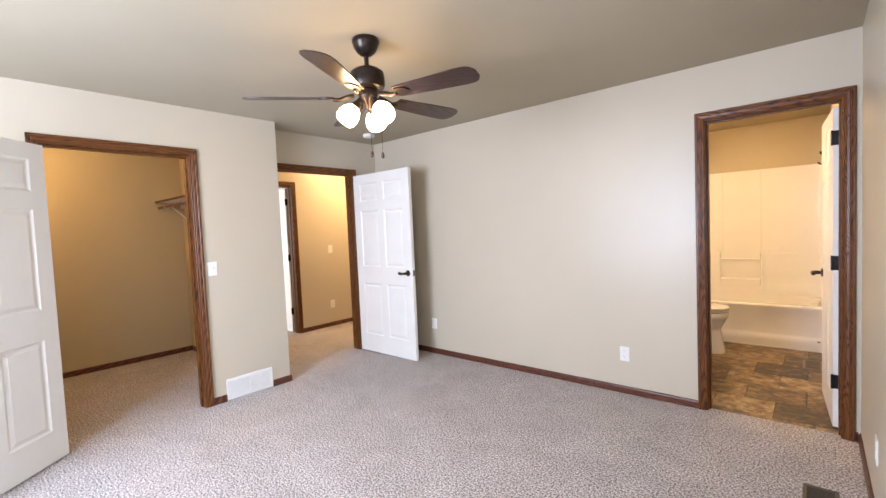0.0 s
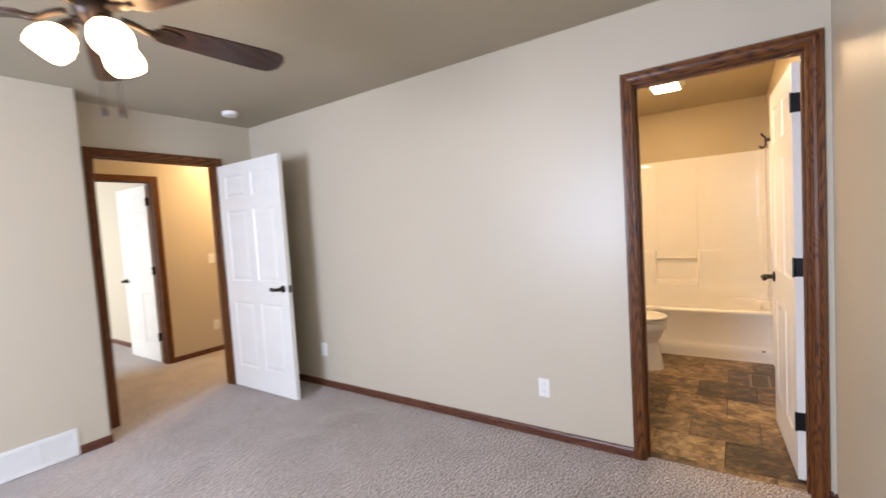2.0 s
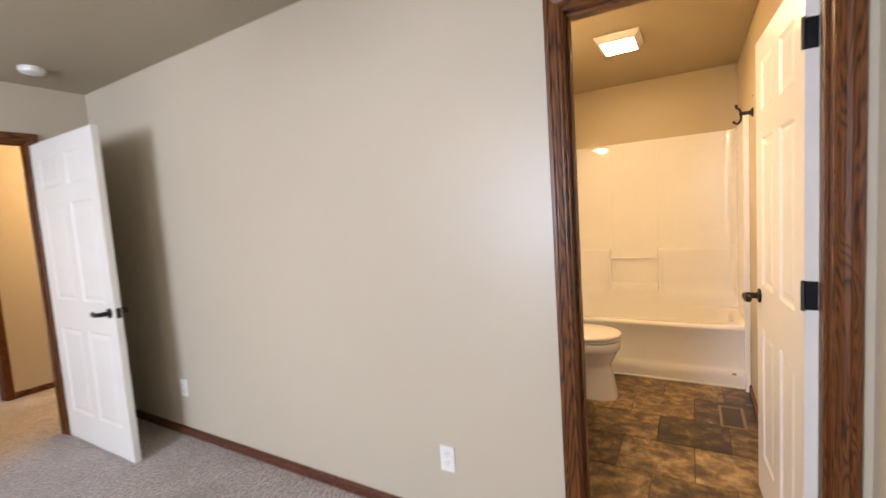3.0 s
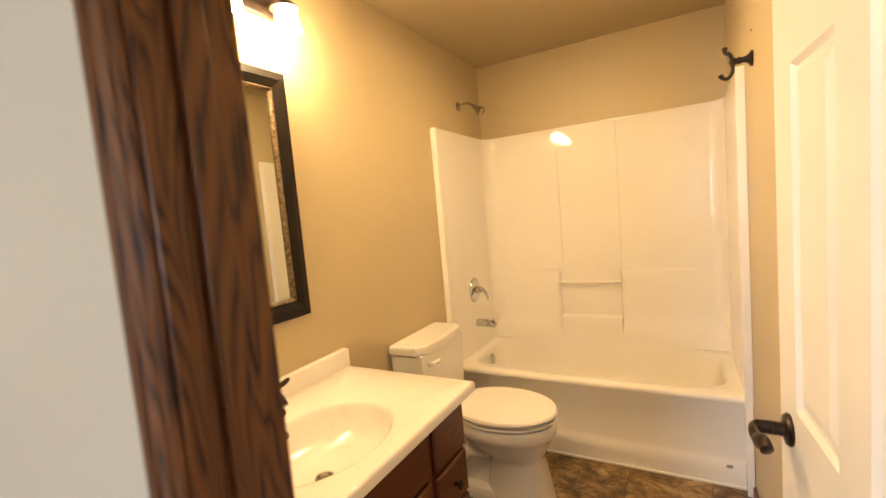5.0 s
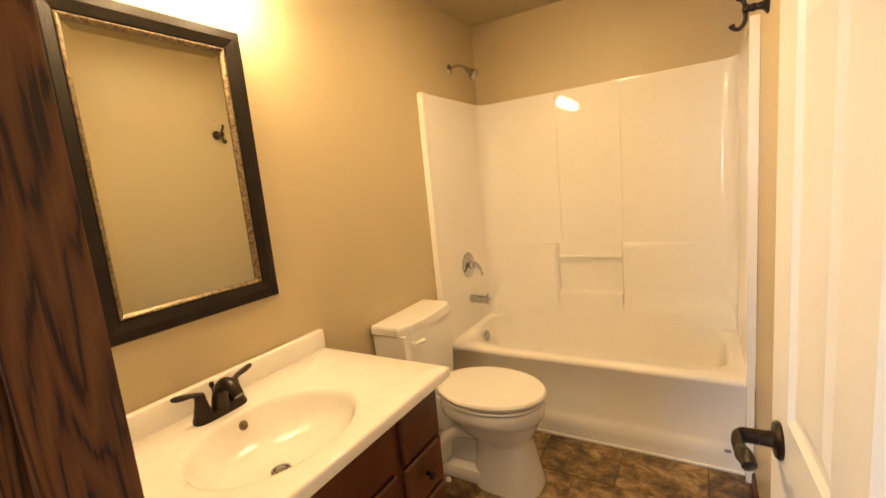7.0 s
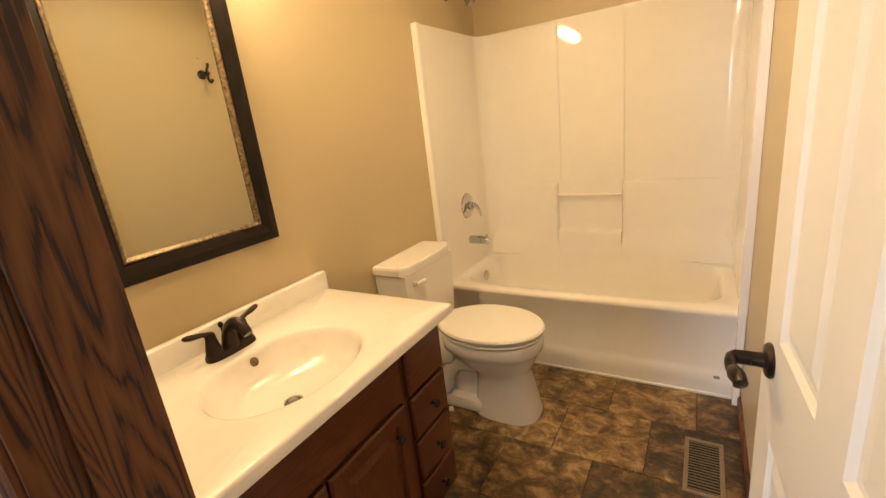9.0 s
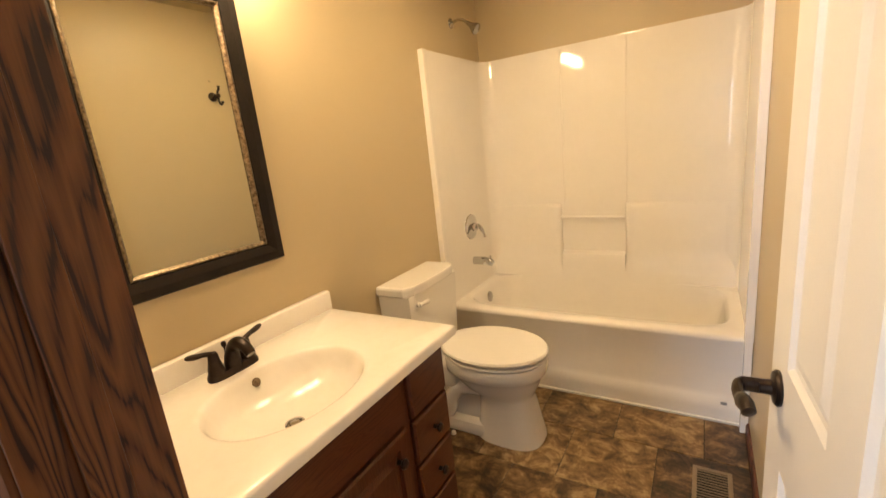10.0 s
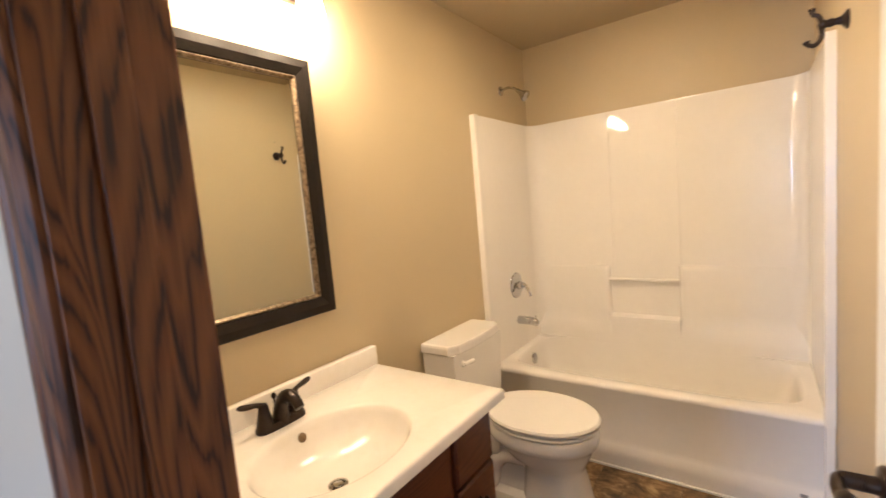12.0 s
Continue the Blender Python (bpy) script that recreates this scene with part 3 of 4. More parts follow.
def wall_grille():
    y0, y1, z0, z1, x = 2.614, 3.023, 0.005, 0.186, -3.17
    t = thing("wall_vent", (x, (y0 + y1) / 2, z0), "white steel return air grille low on the wall", "vent")
    m = (y0 + y1) / 2
    part("frame", boxes(((x, y0, z0), (x + 0.009, y1, z0 + 0.022)), ((x, y0, z1 - 0.022), (x + 0.009, y1, z1)), ((x, y0, z0 + 0.022), (x + 0.009, y0 + 0.022, z1 - 0.022)), ((x, y1 - 0.022, z0 + 0.022), (x + 0.009, y1, z1 - 0.022)), ((x, m - 0.006, z0 + 0.022), (x + 0.009, m + 0.006, z1 - 0.022)), bevel=0.002), PLATE, t)
    part("backing", boxes(((x + 0.0005, y0 + 0.02, z0 + 0.02), (x + 0.002, y1 - 0.02, z1 - 0.02))), TANMETAL, t)
    n = 15
    for a, b in ((y0 + 0.022, m - 0.006), (m + 0.006, y1 - 0.022)):
        for i in range(n):
            z = z0 + 0.026 + i * (z1 - z0 - 0.052) / (n - 1)
            prof = [(x + 0.002, z + 0.003), (x + 0.008, z - 0.0035), (x + 0.009, z - 0.0025), (x + 0.003, z + 0.004)]
            part("slat", loft(bmesh.new(), [[(p, a, q) for p, q in prof], [(p, b, q) for p, q in prof]]), PLATE, t)


wall_grille()


def floor_register(name, x0, x1, y0, y1, mat, label, rows=1):
    t = thing(name, ((x0 + x1) / 2, (y0 + y1) / 2, 0), label, "floor vent")
    h, f = 0.006, 0.016
    part("frame", boxes(((x0, y0, 0.0005), (x1, y0 + f, h)), ((x0, y1 - f, 0.0005), (x1, y1, h)), ((x0, y0 + f, 0.0005), (x0 + f, y1 - f, h)), ((x1 - f, y0 + f, 0.0005), (x1, y1 - f, h)), bevel=0.002), mat, t)
    # no hole here: a flat near-black sheet paints the duct's shade
    part("duct", boxes(((x0 + f, y0 + f, 0.0005), (x1 - f, y1 - f, 0.0015))), DARK, t, "near-black sheet for the shade inside the duct")
    n = 18
    for i in range(n):
        y = y0 + f + (i + 0.5) * (y1 - y0 - 2 * f) / n
        part("louvre", boxes(((x0 + f, y - 0.0018, 0.002), (x1 - f, y + 0.0014, h - 0.001))), mat, t)


floor_register("floor_register", 0.575, 0.712, 3.615, 3.925, GREYMETAL, "bronze steel floor register set in the carpet")


def smoke_detector():
    t = thing("smoke_detector", (-3.05, 4.215, 2.44), "round white smoke detector on the ceiling", "smoke detector")
    part("body", lathe(bmesh.new(), ((0, 0), (0.062, 0), (0.064, -0.010), (0.058, -0.030), (0.040, -0.036), (0, -0.038)), (-3.05, 4.215, 2.44), None, 32), PLATE, t, "", True)
    part("vent_ring", lathe(bmesh.new(), ((0.0, 0), (0.0655, 0), (0.0655, -0.004), (0, -0.004)), (-3.05, 4.215, 2.427), None, 32), PLATE, t)


smoke_detector()


def closet_shelf():
    t = thing("closet_shelf", (-4.3, 2.94, 1.83), "white closet shelf with wooden hanging rod on brackets", "shelf")
    part("board", boxes(((-5.298, 2.80, 1.832), (-3.287, 3.078, 1.850)), bevel=0.001), WHITEVINYL, t)
    part("edge_strip", boxes(((-5.298, 2.793, 1.830), (-3.287, 2.7995, 1.852)), bevel=0.001), OAK_X, t, "brown wooden edge strip")
    part("cleat", boxes(((-5.298, 3.058, 1.765), (-3.287, 3.079, 1.831))), PLATE, t)
    part("rod", tube(bmesh.new(), [(-5.297, 2.83, 1.775), (-3.288, 2.83, 1.775)], 0.016, 16), OAK_X, t, "wooden hanging rod", True)
    for x in (-5.05, -4.1):
        bm = tube(bmesh.new(), [(x, 3.07, 1.60), (x, 2.86, 1.80)], 0.007, 8)
        tube(bm, curve_points([(x, 2.86, 1.80), (x, 2.855, 1.755), (x, 2.83, 1.752), (x, 2.806, 1.765)], 4), 0.007, 8)
        box(bm, (x - 0.012, 3.070, 1.56), (x + 0.012, 3.0795, 1.765))
        box(bm, (x - 0.010, 2.84, 1.822), (x + 0.010, 3.07, 1.831))
        part("bracket", bm, PLATE, t, "white steel bracket", True)


closet_shelf()


def ceiling_fan():
    cx, cy = -1.238, 2.70
    t = thing("ceiling_fan", (cx, cy, 2.44), "dark bronze ceiling fan, five walnut blades, three lit opal shades", "ceiling fan")
    at = lambda z: (cx, cy, z)
    part("canopy", lathe(bmesh.new(), ((0, 0), (0.070, 0), (0.074, -0.006), (0.074, -0.022), (0.070, -0.026), (0.066, -0.045), (0.050, -0.072), (0.030, -0.088), (0.020, -0.092), (0, -0.093)), at(2.44), None, 36), BRONZE, t, "", True)
    part("downrod", lathe(bmesh.new(), ((0, 0), (0.0125, 0), (0.0125, -0.06), (0.022, -0.064), (0.024, -0.082), (0, -0.084)), at(2.352), None, 20), BRONZE, t, "", True)
    part("motor", lathe(bmesh.new(), ((0, 0), (0.035, 0), (0.072, -0.010), (0.090, -0.026), (0.094, -0.050), (0.094, -0.092), (0.088, -0.108), (0.060, -0.116), (0, -0.118)), at(2.285), None, 40), BRONZE, t, "", True)
    part("switch_housing", lathe(bmesh.new(), ((0, 0), (0.050, 0), (0.056, -0.014), (0.052, -0.045), (0.038, -0.062), (0.022, -0.082), (0.012, -0.104), (0, -0.108)), at(2.168), None, 32), BRONZE, t, "", True)
    for k in range(5):
        a = 12 + 72 * k
        m = Matrix.Translation((0, 0, -0.315)) @ pose(0, 0, 0, 0, 0, a)
        tilt = m @ pose(0, 0, 0, -12, 0, 0)
        # outline of the blade, from the root outwards
        edge = [(0.185, 0.048), (0.22, 0.054), (0.40, 0.066), (0.57, 0.074), (0.618, 0.070), (0.640, 0.058), (0.658, 0.026)]
        rim = [(x, y) for x, y in edge] + [(x, -y) for x, y in reversed(edge)]
        bm = loft(bmesh.new(), [[(x, y, -0.003) for x, y in rim], [(x, y, 0.003) for x, y in rim]])
        blade = part("blade", bm, BLADE, t, "dark walnut fan blade", False, True)
        blade.matrix_local = tilt
        bm = tube(bmesh.new(), curve_points([(0.075, 0, 0.012), (0.12, 0, 0.004), (0.155, 0.0, -0.010), (0.19, 0, -0.009)], 3), [0.012, 0.012, 0.012, 0.011, 0.011, 0.011, 0.012, 0.012, 0.012, 0.010], 10)
        loft(bm, [[Vector((v.x, v.y, z)) for v in oval(0.215, 0, 0.055, 0.040, 0, 20)] for z in (-0.0085, -0.0032)])
        iron = part("blade_iron", bm, BRONZE, t, "bronze blade arm", True, True)
        iron.matrix_local = tilt
    for k in range(3):
        a = radians(-119 + 120 * k)
        d = Vector((math.cos(a), math.sin(a), 0))
        base = Vector((cx, cy, 2.10))
        p0, p1 = base + d * 0.030, base + d * 0.062 + Vector((0, 0, -0.012))
        part("lamp_arm", tube(bmesh.new(), curve_points([p0, base + d * 0.05 + Vector((0, 0, 0.012)), p1], 5), 0.011, 12), BRONZE, t, "", True)
        axis = (d * 0.62 + Vector((0, 0, -0.78))).normalized()
        turn = toward(axis)
        part("socket", lathe(bmesh.new(), ((0, -0.01), (0.020, -0.008), (0.026, 0.010), (0.028, 0.030), (0.0, 0.031)), p1, turn, 24), BRONZE, t, "", True)
        part("shade", lathe(bmesh.new(), ((0.0, 0.022), (0.024, 0.024), (0.038, 0.034), (0.052, 0.060), (0.057, 0.088), (0.053, 0.112), (0.046, 0.126), (0.040, 0.122), (0.0, 0.118)), p1, turn, 32), SHADE, t, "lit opal glass shade", True)
    for dx, dy, z in ((0.008, 0.0, 1.80), (0.062, 0.03, 1.79)):
        x, y = cx + dx, cy + dy
        part("pull_chain", tube(bmesh.new(), [(x, y, 2.08), (x, y, z + 0.034)], 0.0011, 6), BRONZE, t)
        part("fob", lathe(bmesh.new(), ((0, 0.036), (0.004, 0.034), (0.0085, 0.020), (0.009, 0.008), (0.006, 0.0), (0, 0.0)), (x, y, z), None, 14), BLADE, t, "small wooden pull", True)


ceiling_fan()


def hall_light():
    t = thing("hall_ceiling_light", (-4.2, 5.15, 2.44), "lit flush opal glass ceiling light in the hall", "ceiling light")
    part("pan", lathe(bmesh.new(), ((0, 0), (0.14, 0), (0.14, -0.02), (0, -0.02)), (-4.2, 5.15, 2.44), None, 32), BRONZE, t)
    part("bowl", lathe(bmesh.new(), ((0, -0.02), (0.13, -0.02), (0.12, -0.05), (0.08, -0.08), (0, -0.092)), (-4.2, 5.15, 2.44), None, 32), HALLBOWL, t, "lit opal glass bowl", True)


hall_light()


def closet_fill_light():
    # out of view, added to give the closet its warm light
    t = thing("added_closet_light", (-4.45, 1.40, 2.44), "unseen bare lamp holder added to light the closet warmly", "ceiling light")
    part("holder", lathe(bmesh.new(), ((0, 0), (0.055, 0), (0.055, -0.012), (0.030, -0.035), (0.024, -0.05), (0, -0.05)), (-4.45, 1.40, 2.44), None, 28), PLATE, t, "", True)
    part("lamp", lathe(bmesh.new(), ((0, -0.048), (0.014, -0.05), (0.016, -0.07), (0.030, -0.10), (0.030, -0.118), (0.018, -0.138), (0, -0.143)), (-4.45, 1.40, 2.44), None, 24), CLOSETFILL, t, "lit bulb of the added closet lamp", True)


closet_fill_light()


# ---------------------------------------------------------------- bathroom things
def rect_ring(x0, x1, y0, y1, z, n=64):
    """A rectangle as n points, from the middle of its +x side round."""
    q = n // 8
    pts = []
    legs = [((x1, (y0 + y1) / 2), (x1, y1)), ((x1, y1), ((x0 + x1) / 2, y1)), (((x0 + x1) / 2, y1), (x0, y1)), ((x0, y1), (x0, (y0 + y1) / 2)), ((x0, (y0 + y1) / 2), (x0, y0)), ((x0, y0), ((x0 + x1) / 2, y0)), (((x0 + x1) / 2, y0), (x1, y0)), ((x1, y0), (x1, (y0 + y1) / 2))]
    for a, b in legs:
        for i in range(q):
            pts.append(Vector((a[0] + (b[0] - a[0]) * i / q, a[1] + (b[1] - a[1]) * i / q, z)))
    return pts


def bathtub():
    x0, x1, yb = -0.783, 0.743, 7.412
    t = thing("bathtub", (-0.025, 7.04, 0), "glossy white one-piece tub and shower surround in an alcove", "bathtub")
    rings = [rect_ring(x0, x1, yf, yb, z) for yf, z in ((6.705, 0.0), (6.700, 0.06), (6.700, 0.105), (6.708, 0.125), (6.712, 0.15), (6.700, 0.39), (6.680, 0.425), (6.678, 0.437), (6.684, 0.447), (6.694, 0.451))]
    # basin: the back runs straight up into the surround, the front and ends slope in
    hole = [(0.700, 6.757, 7.358, 0.4505, 5.5), (0.690, 6.767, 7.3575, 0.443, 5.5), (0.678, 6.778, 7.357, 0.41, 5.2), (0.650, 6.805, 7.350, 0.27, 4.8), (0.605, 6.845, 7.325, 0.14, 4.4), (0.545, 6.895, 7.270, 0.095, 4.0), (0.2, 7.0, 7.15, 0.090, 3.0)]
    rings += [oval(-0.025, (ya + yz) / 2, rx, (yz - ya) / 2, z, 64, pw) for rx, ya, yz, z, pw in hole]
    part("tub", loft(bmesh.new(), rings), ACRYLIC, t, "", True, angle=50)
    part("caulk_strip", boxes(((x0, 6.692, 0), (x1 - 0.01, 6.704, 0.012)), bevel=0.003), PLATE, t)
    # surround: plan of the inner face, with round corners and a lip at each front edge
    r, w, f = 0.075, 0.022, 6.648
    inner = [(x0 + 0.032, f), (x0 + 0.034, f + 0.02), (x0 + 0.032, f + 0.036), (x0 + w, f + 0.044), (x0 + w, f + 0.07), (x0 + w, 7.398 - r - 0.02)]
    for i in range(9):
        a = math.pi - i * math.pi / 16
        inner.append((x0 + w + r + r * math.cos(a), 7.398 - r + r * math.sin(a)))
    inner += [(x0 + w + r + 0.02, 7.398), (x1 - w - r - 0.02, 7.398)]
    for i in range(9):
        a = math.pi / 2 - i * math.pi / 16
        inner.append((x1 - w - r + r * math.cos(a), 7.398 - r + r * math.sin(a)))
    inner += [(x1 - w, 7.398 - r - 0.02), (x1 - w, f + 0.07), (x1 - w, f + 0.044), (x1 - 0.032, f + 0.036), (x1 - 0.034, f + 0.02), (x1 - 0.032, f)]
    plan = inner + [(x1, f), (x1, yb), (x0, yb), (x0, f)]
    bm = loft(bmesh.new(), [[(x, y, z) for x, y in plan] for z in (0.448, 0.47, 1.885, 1.905)] + [[(x * 0.999, y + 0.001, 1.912) for x, y in plan]])
    part("surround", bm, ACRYLIC, t, "", True, angle=40)
    lip = [(x1 - 0.030, 6.650), (x1 - 0.002, 6.650), (x1 - 0.002, 6.694), (x1 - 0.030, 6.694)]
    part("front_flange", loft(bmesh.new(), [[(x, y, 0.0) for x, y in lip], [(x, y, 0.447) for x, y in lip]]), ACRYLIC, t)
    # thicker lower back with a niche and ledges
    for a, b in ((-0.262, -0.755), (0.130, 0.715)):
        rings = []
        for k, e in ((0, 0.05), (0.008, 0.5), (0.022, 0.86), (0.045, 1.0), (0.1, 0.82), (0.2, 0.52), (0.3, 0.28), (0.42, 0.10), (0.56, 0.02), (1, 0.0)):
            d = 0.001 + 0.044 * e
            x = a + (b - a) * k
            low = 0.045
            rings.append([(x, 7.406, 0.44)] + [(x, 7.3985 - low + (low - d) * u, z) for u, z in ((0, 0.44), (0, 0.50), (0.12, 0.535), (0.5, 0.57), (0.88, 0.61), (1, 0.66), (1, 0.915))] + [(x, 7.3985 - 0.92 * d, 0.930), (x, 7.3985 - 0.65 * d, 0.942), (x, 7.406, 0.949)])
        part("back_ledge", loft(bmesh.new(), rings), ACRYLIC, t, "", True, angle=60)
    part("niche_sill", loft(bmesh.new(), [[(x, 7.406, 0.44), (x, 7.3535, 0.44), (x, 7.3535, 0.50), (x, 7.3535, 0.56), (x, 7.354, 0.606), (x, 7.358, 0.618), (x, 7.368, 0.625), (x, 7.390, 0.627), (x, 7.406, 0.640)] for x in (-0.2625, 0.1305)]), ACRYLIC, t, "", True)
    part("grab_bar", tube(bmesh.new(), [(-0.264, 7.368, 0.862), (0.132, 7.368, 0.862)], 0.009, 16), ACRYLIC, t, "white towel bar across the niche", True)
    for x in (-0.240, 0.140):
        part("seam_rib", boxes(((x - 0.004, 7.393, 0.945), (x + 0.004, 7.4005, 1.900)), bevel=0.0025), ACRYLIC, t, "", True)
    part("label", boxes(((0.637, 6.6965, 0.095), (0.662, 6.699, 0.110))), LABEL, t, "small grey maker's label")
    part("overflow_plate", lathe(bmesh.new(), ((0, 0), (0.036, 0), (0.034, 0.006), (0.02, 0.010), (0, 0.011)), (-0.678, 7.05, 0.385), toward((1, 0, 0.12)), 28), CHROME, t, "chrome overflow plate", True)
    part("drain", lathe(bmesh.new(), ((0, 0), (0.034, 0), (0.030, 0.004), (0, 0.005)), (-0.48, 7.06, 0.096), None, 24), CHROME, t, "", True)


bathtub()


def shower_fittings():
    t = thing("wall_shower", (-0.785, 7.055, 2.105), "chrome shower head on a bent arm", "shower head")
    part("flange", lathe(bmesh.new(), ((0, 0), (0.030, 0), (0.028, 0.006), (0.012, 0.014), (0, 0.014)), (-0.785, 7.055, 2.105), toward((1, 0, 0)), 24), CHROME, t, "", True)
    part("arm", tube(bmesh.new(), curve_points([(-0.78, 7.055, 2.105), (-0.73, 7.055, 2.115), (-0.69, 7.055, 2.100), (-0.66, 7.055, 2.075)], 5), 0.0085, 12), CHROME, t, "", True)
    part("head", lathe(bmesh.new(), ((0, -0.012), (0.013, -0.010), (0.014, 0.010), (0.020, 0.028), (0.033, 0.052), (0.034, 0.062), (0.030, 0.066), (0, 0.067)), (-0.665, 7.055, 2.08), toward((0.75, 0, -0.65)), 28), CHROME, t, "", True)
    t = thing("shower_valve", (-0.761, 7.03, 0.87), "chrome shower valve with a lever on the surround", "shower valve")
    part("escutcheon", lathe(bmesh.new(), ((0, 0), (0.083, 0), (0.080, 0.006), (0.045, 0.014), (0.026, 0.018), (0.024, 0.045), (0, 0.047)), (-0.761, 7.03, 0.87), toward((1, 0, 0)), 36), CHROME, t, "", True)
    part("lever", tube(bmesh.new(), curve_points([(-0.72, 7.03, 0.875), (-0.695, 7.03, 0.870), (-0.678, 7.034, 0.835), (-0.668, 7.036, 0.80)], 5), [0.017] * 4 + [0.012] * 6 + [0.009] * 4 + [0.010, 0.006], 12), CHROME, t, "", True)
    t = thing("tub_spout", (-0.761, 7.034, 0.638), "chrome tub spout above the rim", "tub spout")
    part("spout", tube(bmesh.new(), curve_points([(-0.762, 7.034, 0.640), (-0.70, 7.034, 0.640), (-0.655, 7.034, 0.637), (-0.628, 7.034, 0.622)], 5), [0.027] * 8 + [0.025] * 5 + [0.022, 0.020, 0.019], 18), CHROME, t, "", True)
    part("diverter", lathe(bmesh.new(), ((0, 0), (0.004, 0), (0.004, 0.012), (0.008, 0.014), (0.007, 0.022), (0, 0.023)), (-0.642, 7.034, 0.655), None, 12), CHROME, t, "", True)


shower_fittings()


def egg(cx, cy, rx, ry, z, n=56):
    """An elongated seat outline: round in front, squared and narrower at the hinge end."""
    out = []
    for i in range(n):
        a = 2 * math.pi * i / n
        c, s = math.cos(a), math.sin(a)
        p = 2.0 if c > 0 else 2.9
        u = math.copysign(abs(c) ** (2 / p), c)
        w = math.copysign(abs(s) ** (2 / p), s) * (1.0 if u > -0.2 else 1.0 - 0.28 * ((-0.2 - u) / 0.8) ** 1.3)
        out.append(Vector((cx + rx * u, cy + ry * w, z)))
    return out


def toilet():
    cy = 6.27
    t = thing("toilet", (-0.4, cy, 0), "white porcelain two-piece toilet with closed lid", "toilet")
    # pedestal column at the front, swelling into the bowl above
    prof = [(-0.250, 0.158, 0.124, 0.0, 2.9), (-0.250, 0.156, 0.122, 0.02, 2.9), (-0.252, 0.142, 0.112, 0.09, 2.8), (-0.256, 0.130, 0.106, 0.17, 2.6), (-0.262, 0.128, 0.105, 0.205, 2.5), (-0.270, 0.138, 0.110, 0.222, 2.4), (-0.288, 0.170, 0.128, 0.243, 2.3), (-0.300, 0.194, 0.140, 0.268, 2.2), (-0.309, 0.216, 0.158, 0.296, 2.15), (-0.313, 0.232, 0.172, 0.318, 2.1), (-0.315, 0.245, 0.184, 0.328, 2.1), (-0.315, 0.247, 0.186, 0.345, 2.1), (-0.313, 0.250, 0.188, 0.372, 2.1), (-0.313, 0.244, 0.182, 0.384, 2.1)]
    part("bowl", loft(bmesh.new(), [oval(cx + 0.014, cy, rx + 0.006, ry, z * 1.075, 48, pw) for cx, rx, ry, z, pw in prof]), PORCELAIN, t, "", True, angle=60)
    part("deck", boxes(((-0.775, cy - 0.110, 0.24), (-0.46, cy + 0.110, 0.416)), bevel=0.03), PORCELAIN, t, "", True)
    part("rear_foot", boxes(((-0.70, cy - 0.108, 0.0), (-0.30, cy + 0.108, 0.075)), bevel=0.022), PORCELAIN, t, "", True)
    part("web", boxes(((-0.68, cy - 0.055, 0.03), (-0.30, cy + 0.055, 0.30)), bevel=0.025), PORCELAIN, t, "", True)
    for side in (-1, 1):
        part("trapway", tube(bmesh.new(), curve_points([(-0.36, cy + side * 0.060, 0.25), (-0.46, cy + side * 0.072, 0.245), (-0.52, cy + side * 0.078, 0.18), (-0.54, cy + side * 0.080, 0.10), (-0.62, cy + side * 0.078, 0.055), (-0.66, cy + side * 0.06, 0.05)], 5), 0.038, 14), PORCELAIN, t, "", True)
    part("seat", loft(bmesh.new(), [egg(-0.298, cy, a + 0.016, b + 0.010, z + 0.029) for a, b, z in ((0.215, 0.157, 0.386), (0.236, 0.177, 0.390), (0.242, 0.183, 0.396), (0.240, 0.181, 0.403), (0.215, 0.157, 0.407))]), PORCELAIN, t, "", True, angle=28)
    part("lid", loft(bmesh.new(), [egg(-0.299, cy, a + 0.016, b + 0.010, z + 0.029) for a, b, z in ((0.215, 0.157, 0.4105), (0.243, 0.184, 0.414), (0.247, 0.188, 0.426), (0.240, 0.182, 0.435), (0.12, 0.09, 0.439))]), PORCELAIN, t, "", True, angle=40)
    for s in (-0.075, 0.075):
        part("seat_hinge", boxes(((-0.590, cy + s - 0.02, 0.405), (-0.545, cy + s + 0.02, 0.454)), bevel=0.006), PORCELAIN, t, "", True)
    tank = [rect_ring(-0.776, x1, cy - h, cy + h, z, 48) for x1, h, z in ((-0.625, 0.185, 0.393), (-0.612, 0.20, 0.405), (-0.600, 0.218, 0.70), (-0.600, 0.219, 0.745))]
    part("tank", loft(bmesh.new(), tank), PORCELAIN, t, "", True)
    lid = [[(-0.778, cy - 0.228), (-0.625, cy - 0.228), (-0.592, cy - 0.18), (-0.582, cy - 0.08), (-0.582, cy + 0.08), (-0.592, cy + 0.18), (-0.625, cy + 0.228), (-0.778, cy + 0.228)]]
    mid = Vector((-0.68, cy))
    layers = [[Vector(((p[0] - mid.x) * k + mid.x, (p[1] - mid.y) * k + mid.y, z)) for p in lid[0]] for k, z in ((0.985, 0.744), (1.0, 0.750), (1.0, 0.776), (0.985, 0.786), (0.94, 0.790))]
    part("tank_lid", loft(bmesh.new(), layers), PORCELAIN, t)
    bm = lathe(bmesh.new(), ((0, 0), (0.014, 0), (0.013, 0.012), (0, 0.013)), (-0.602, cy - 0.150, 0.69), toward((1, 0, 0)), 16)
    tube(bm, curve_points([(-0.588, cy - 0.155, 0.69), (-0.580, cy - 0.12, 0.692), (-0.580, cy - 0.085, 0.688)], 4), [0.010, 0.010, 0.009, 0.009, 0.010, 0.011, 0.011, 0.010, 0.005], 12)
    part("flush_lever", bm, PORCELAIN, t, "white flush lever", True)
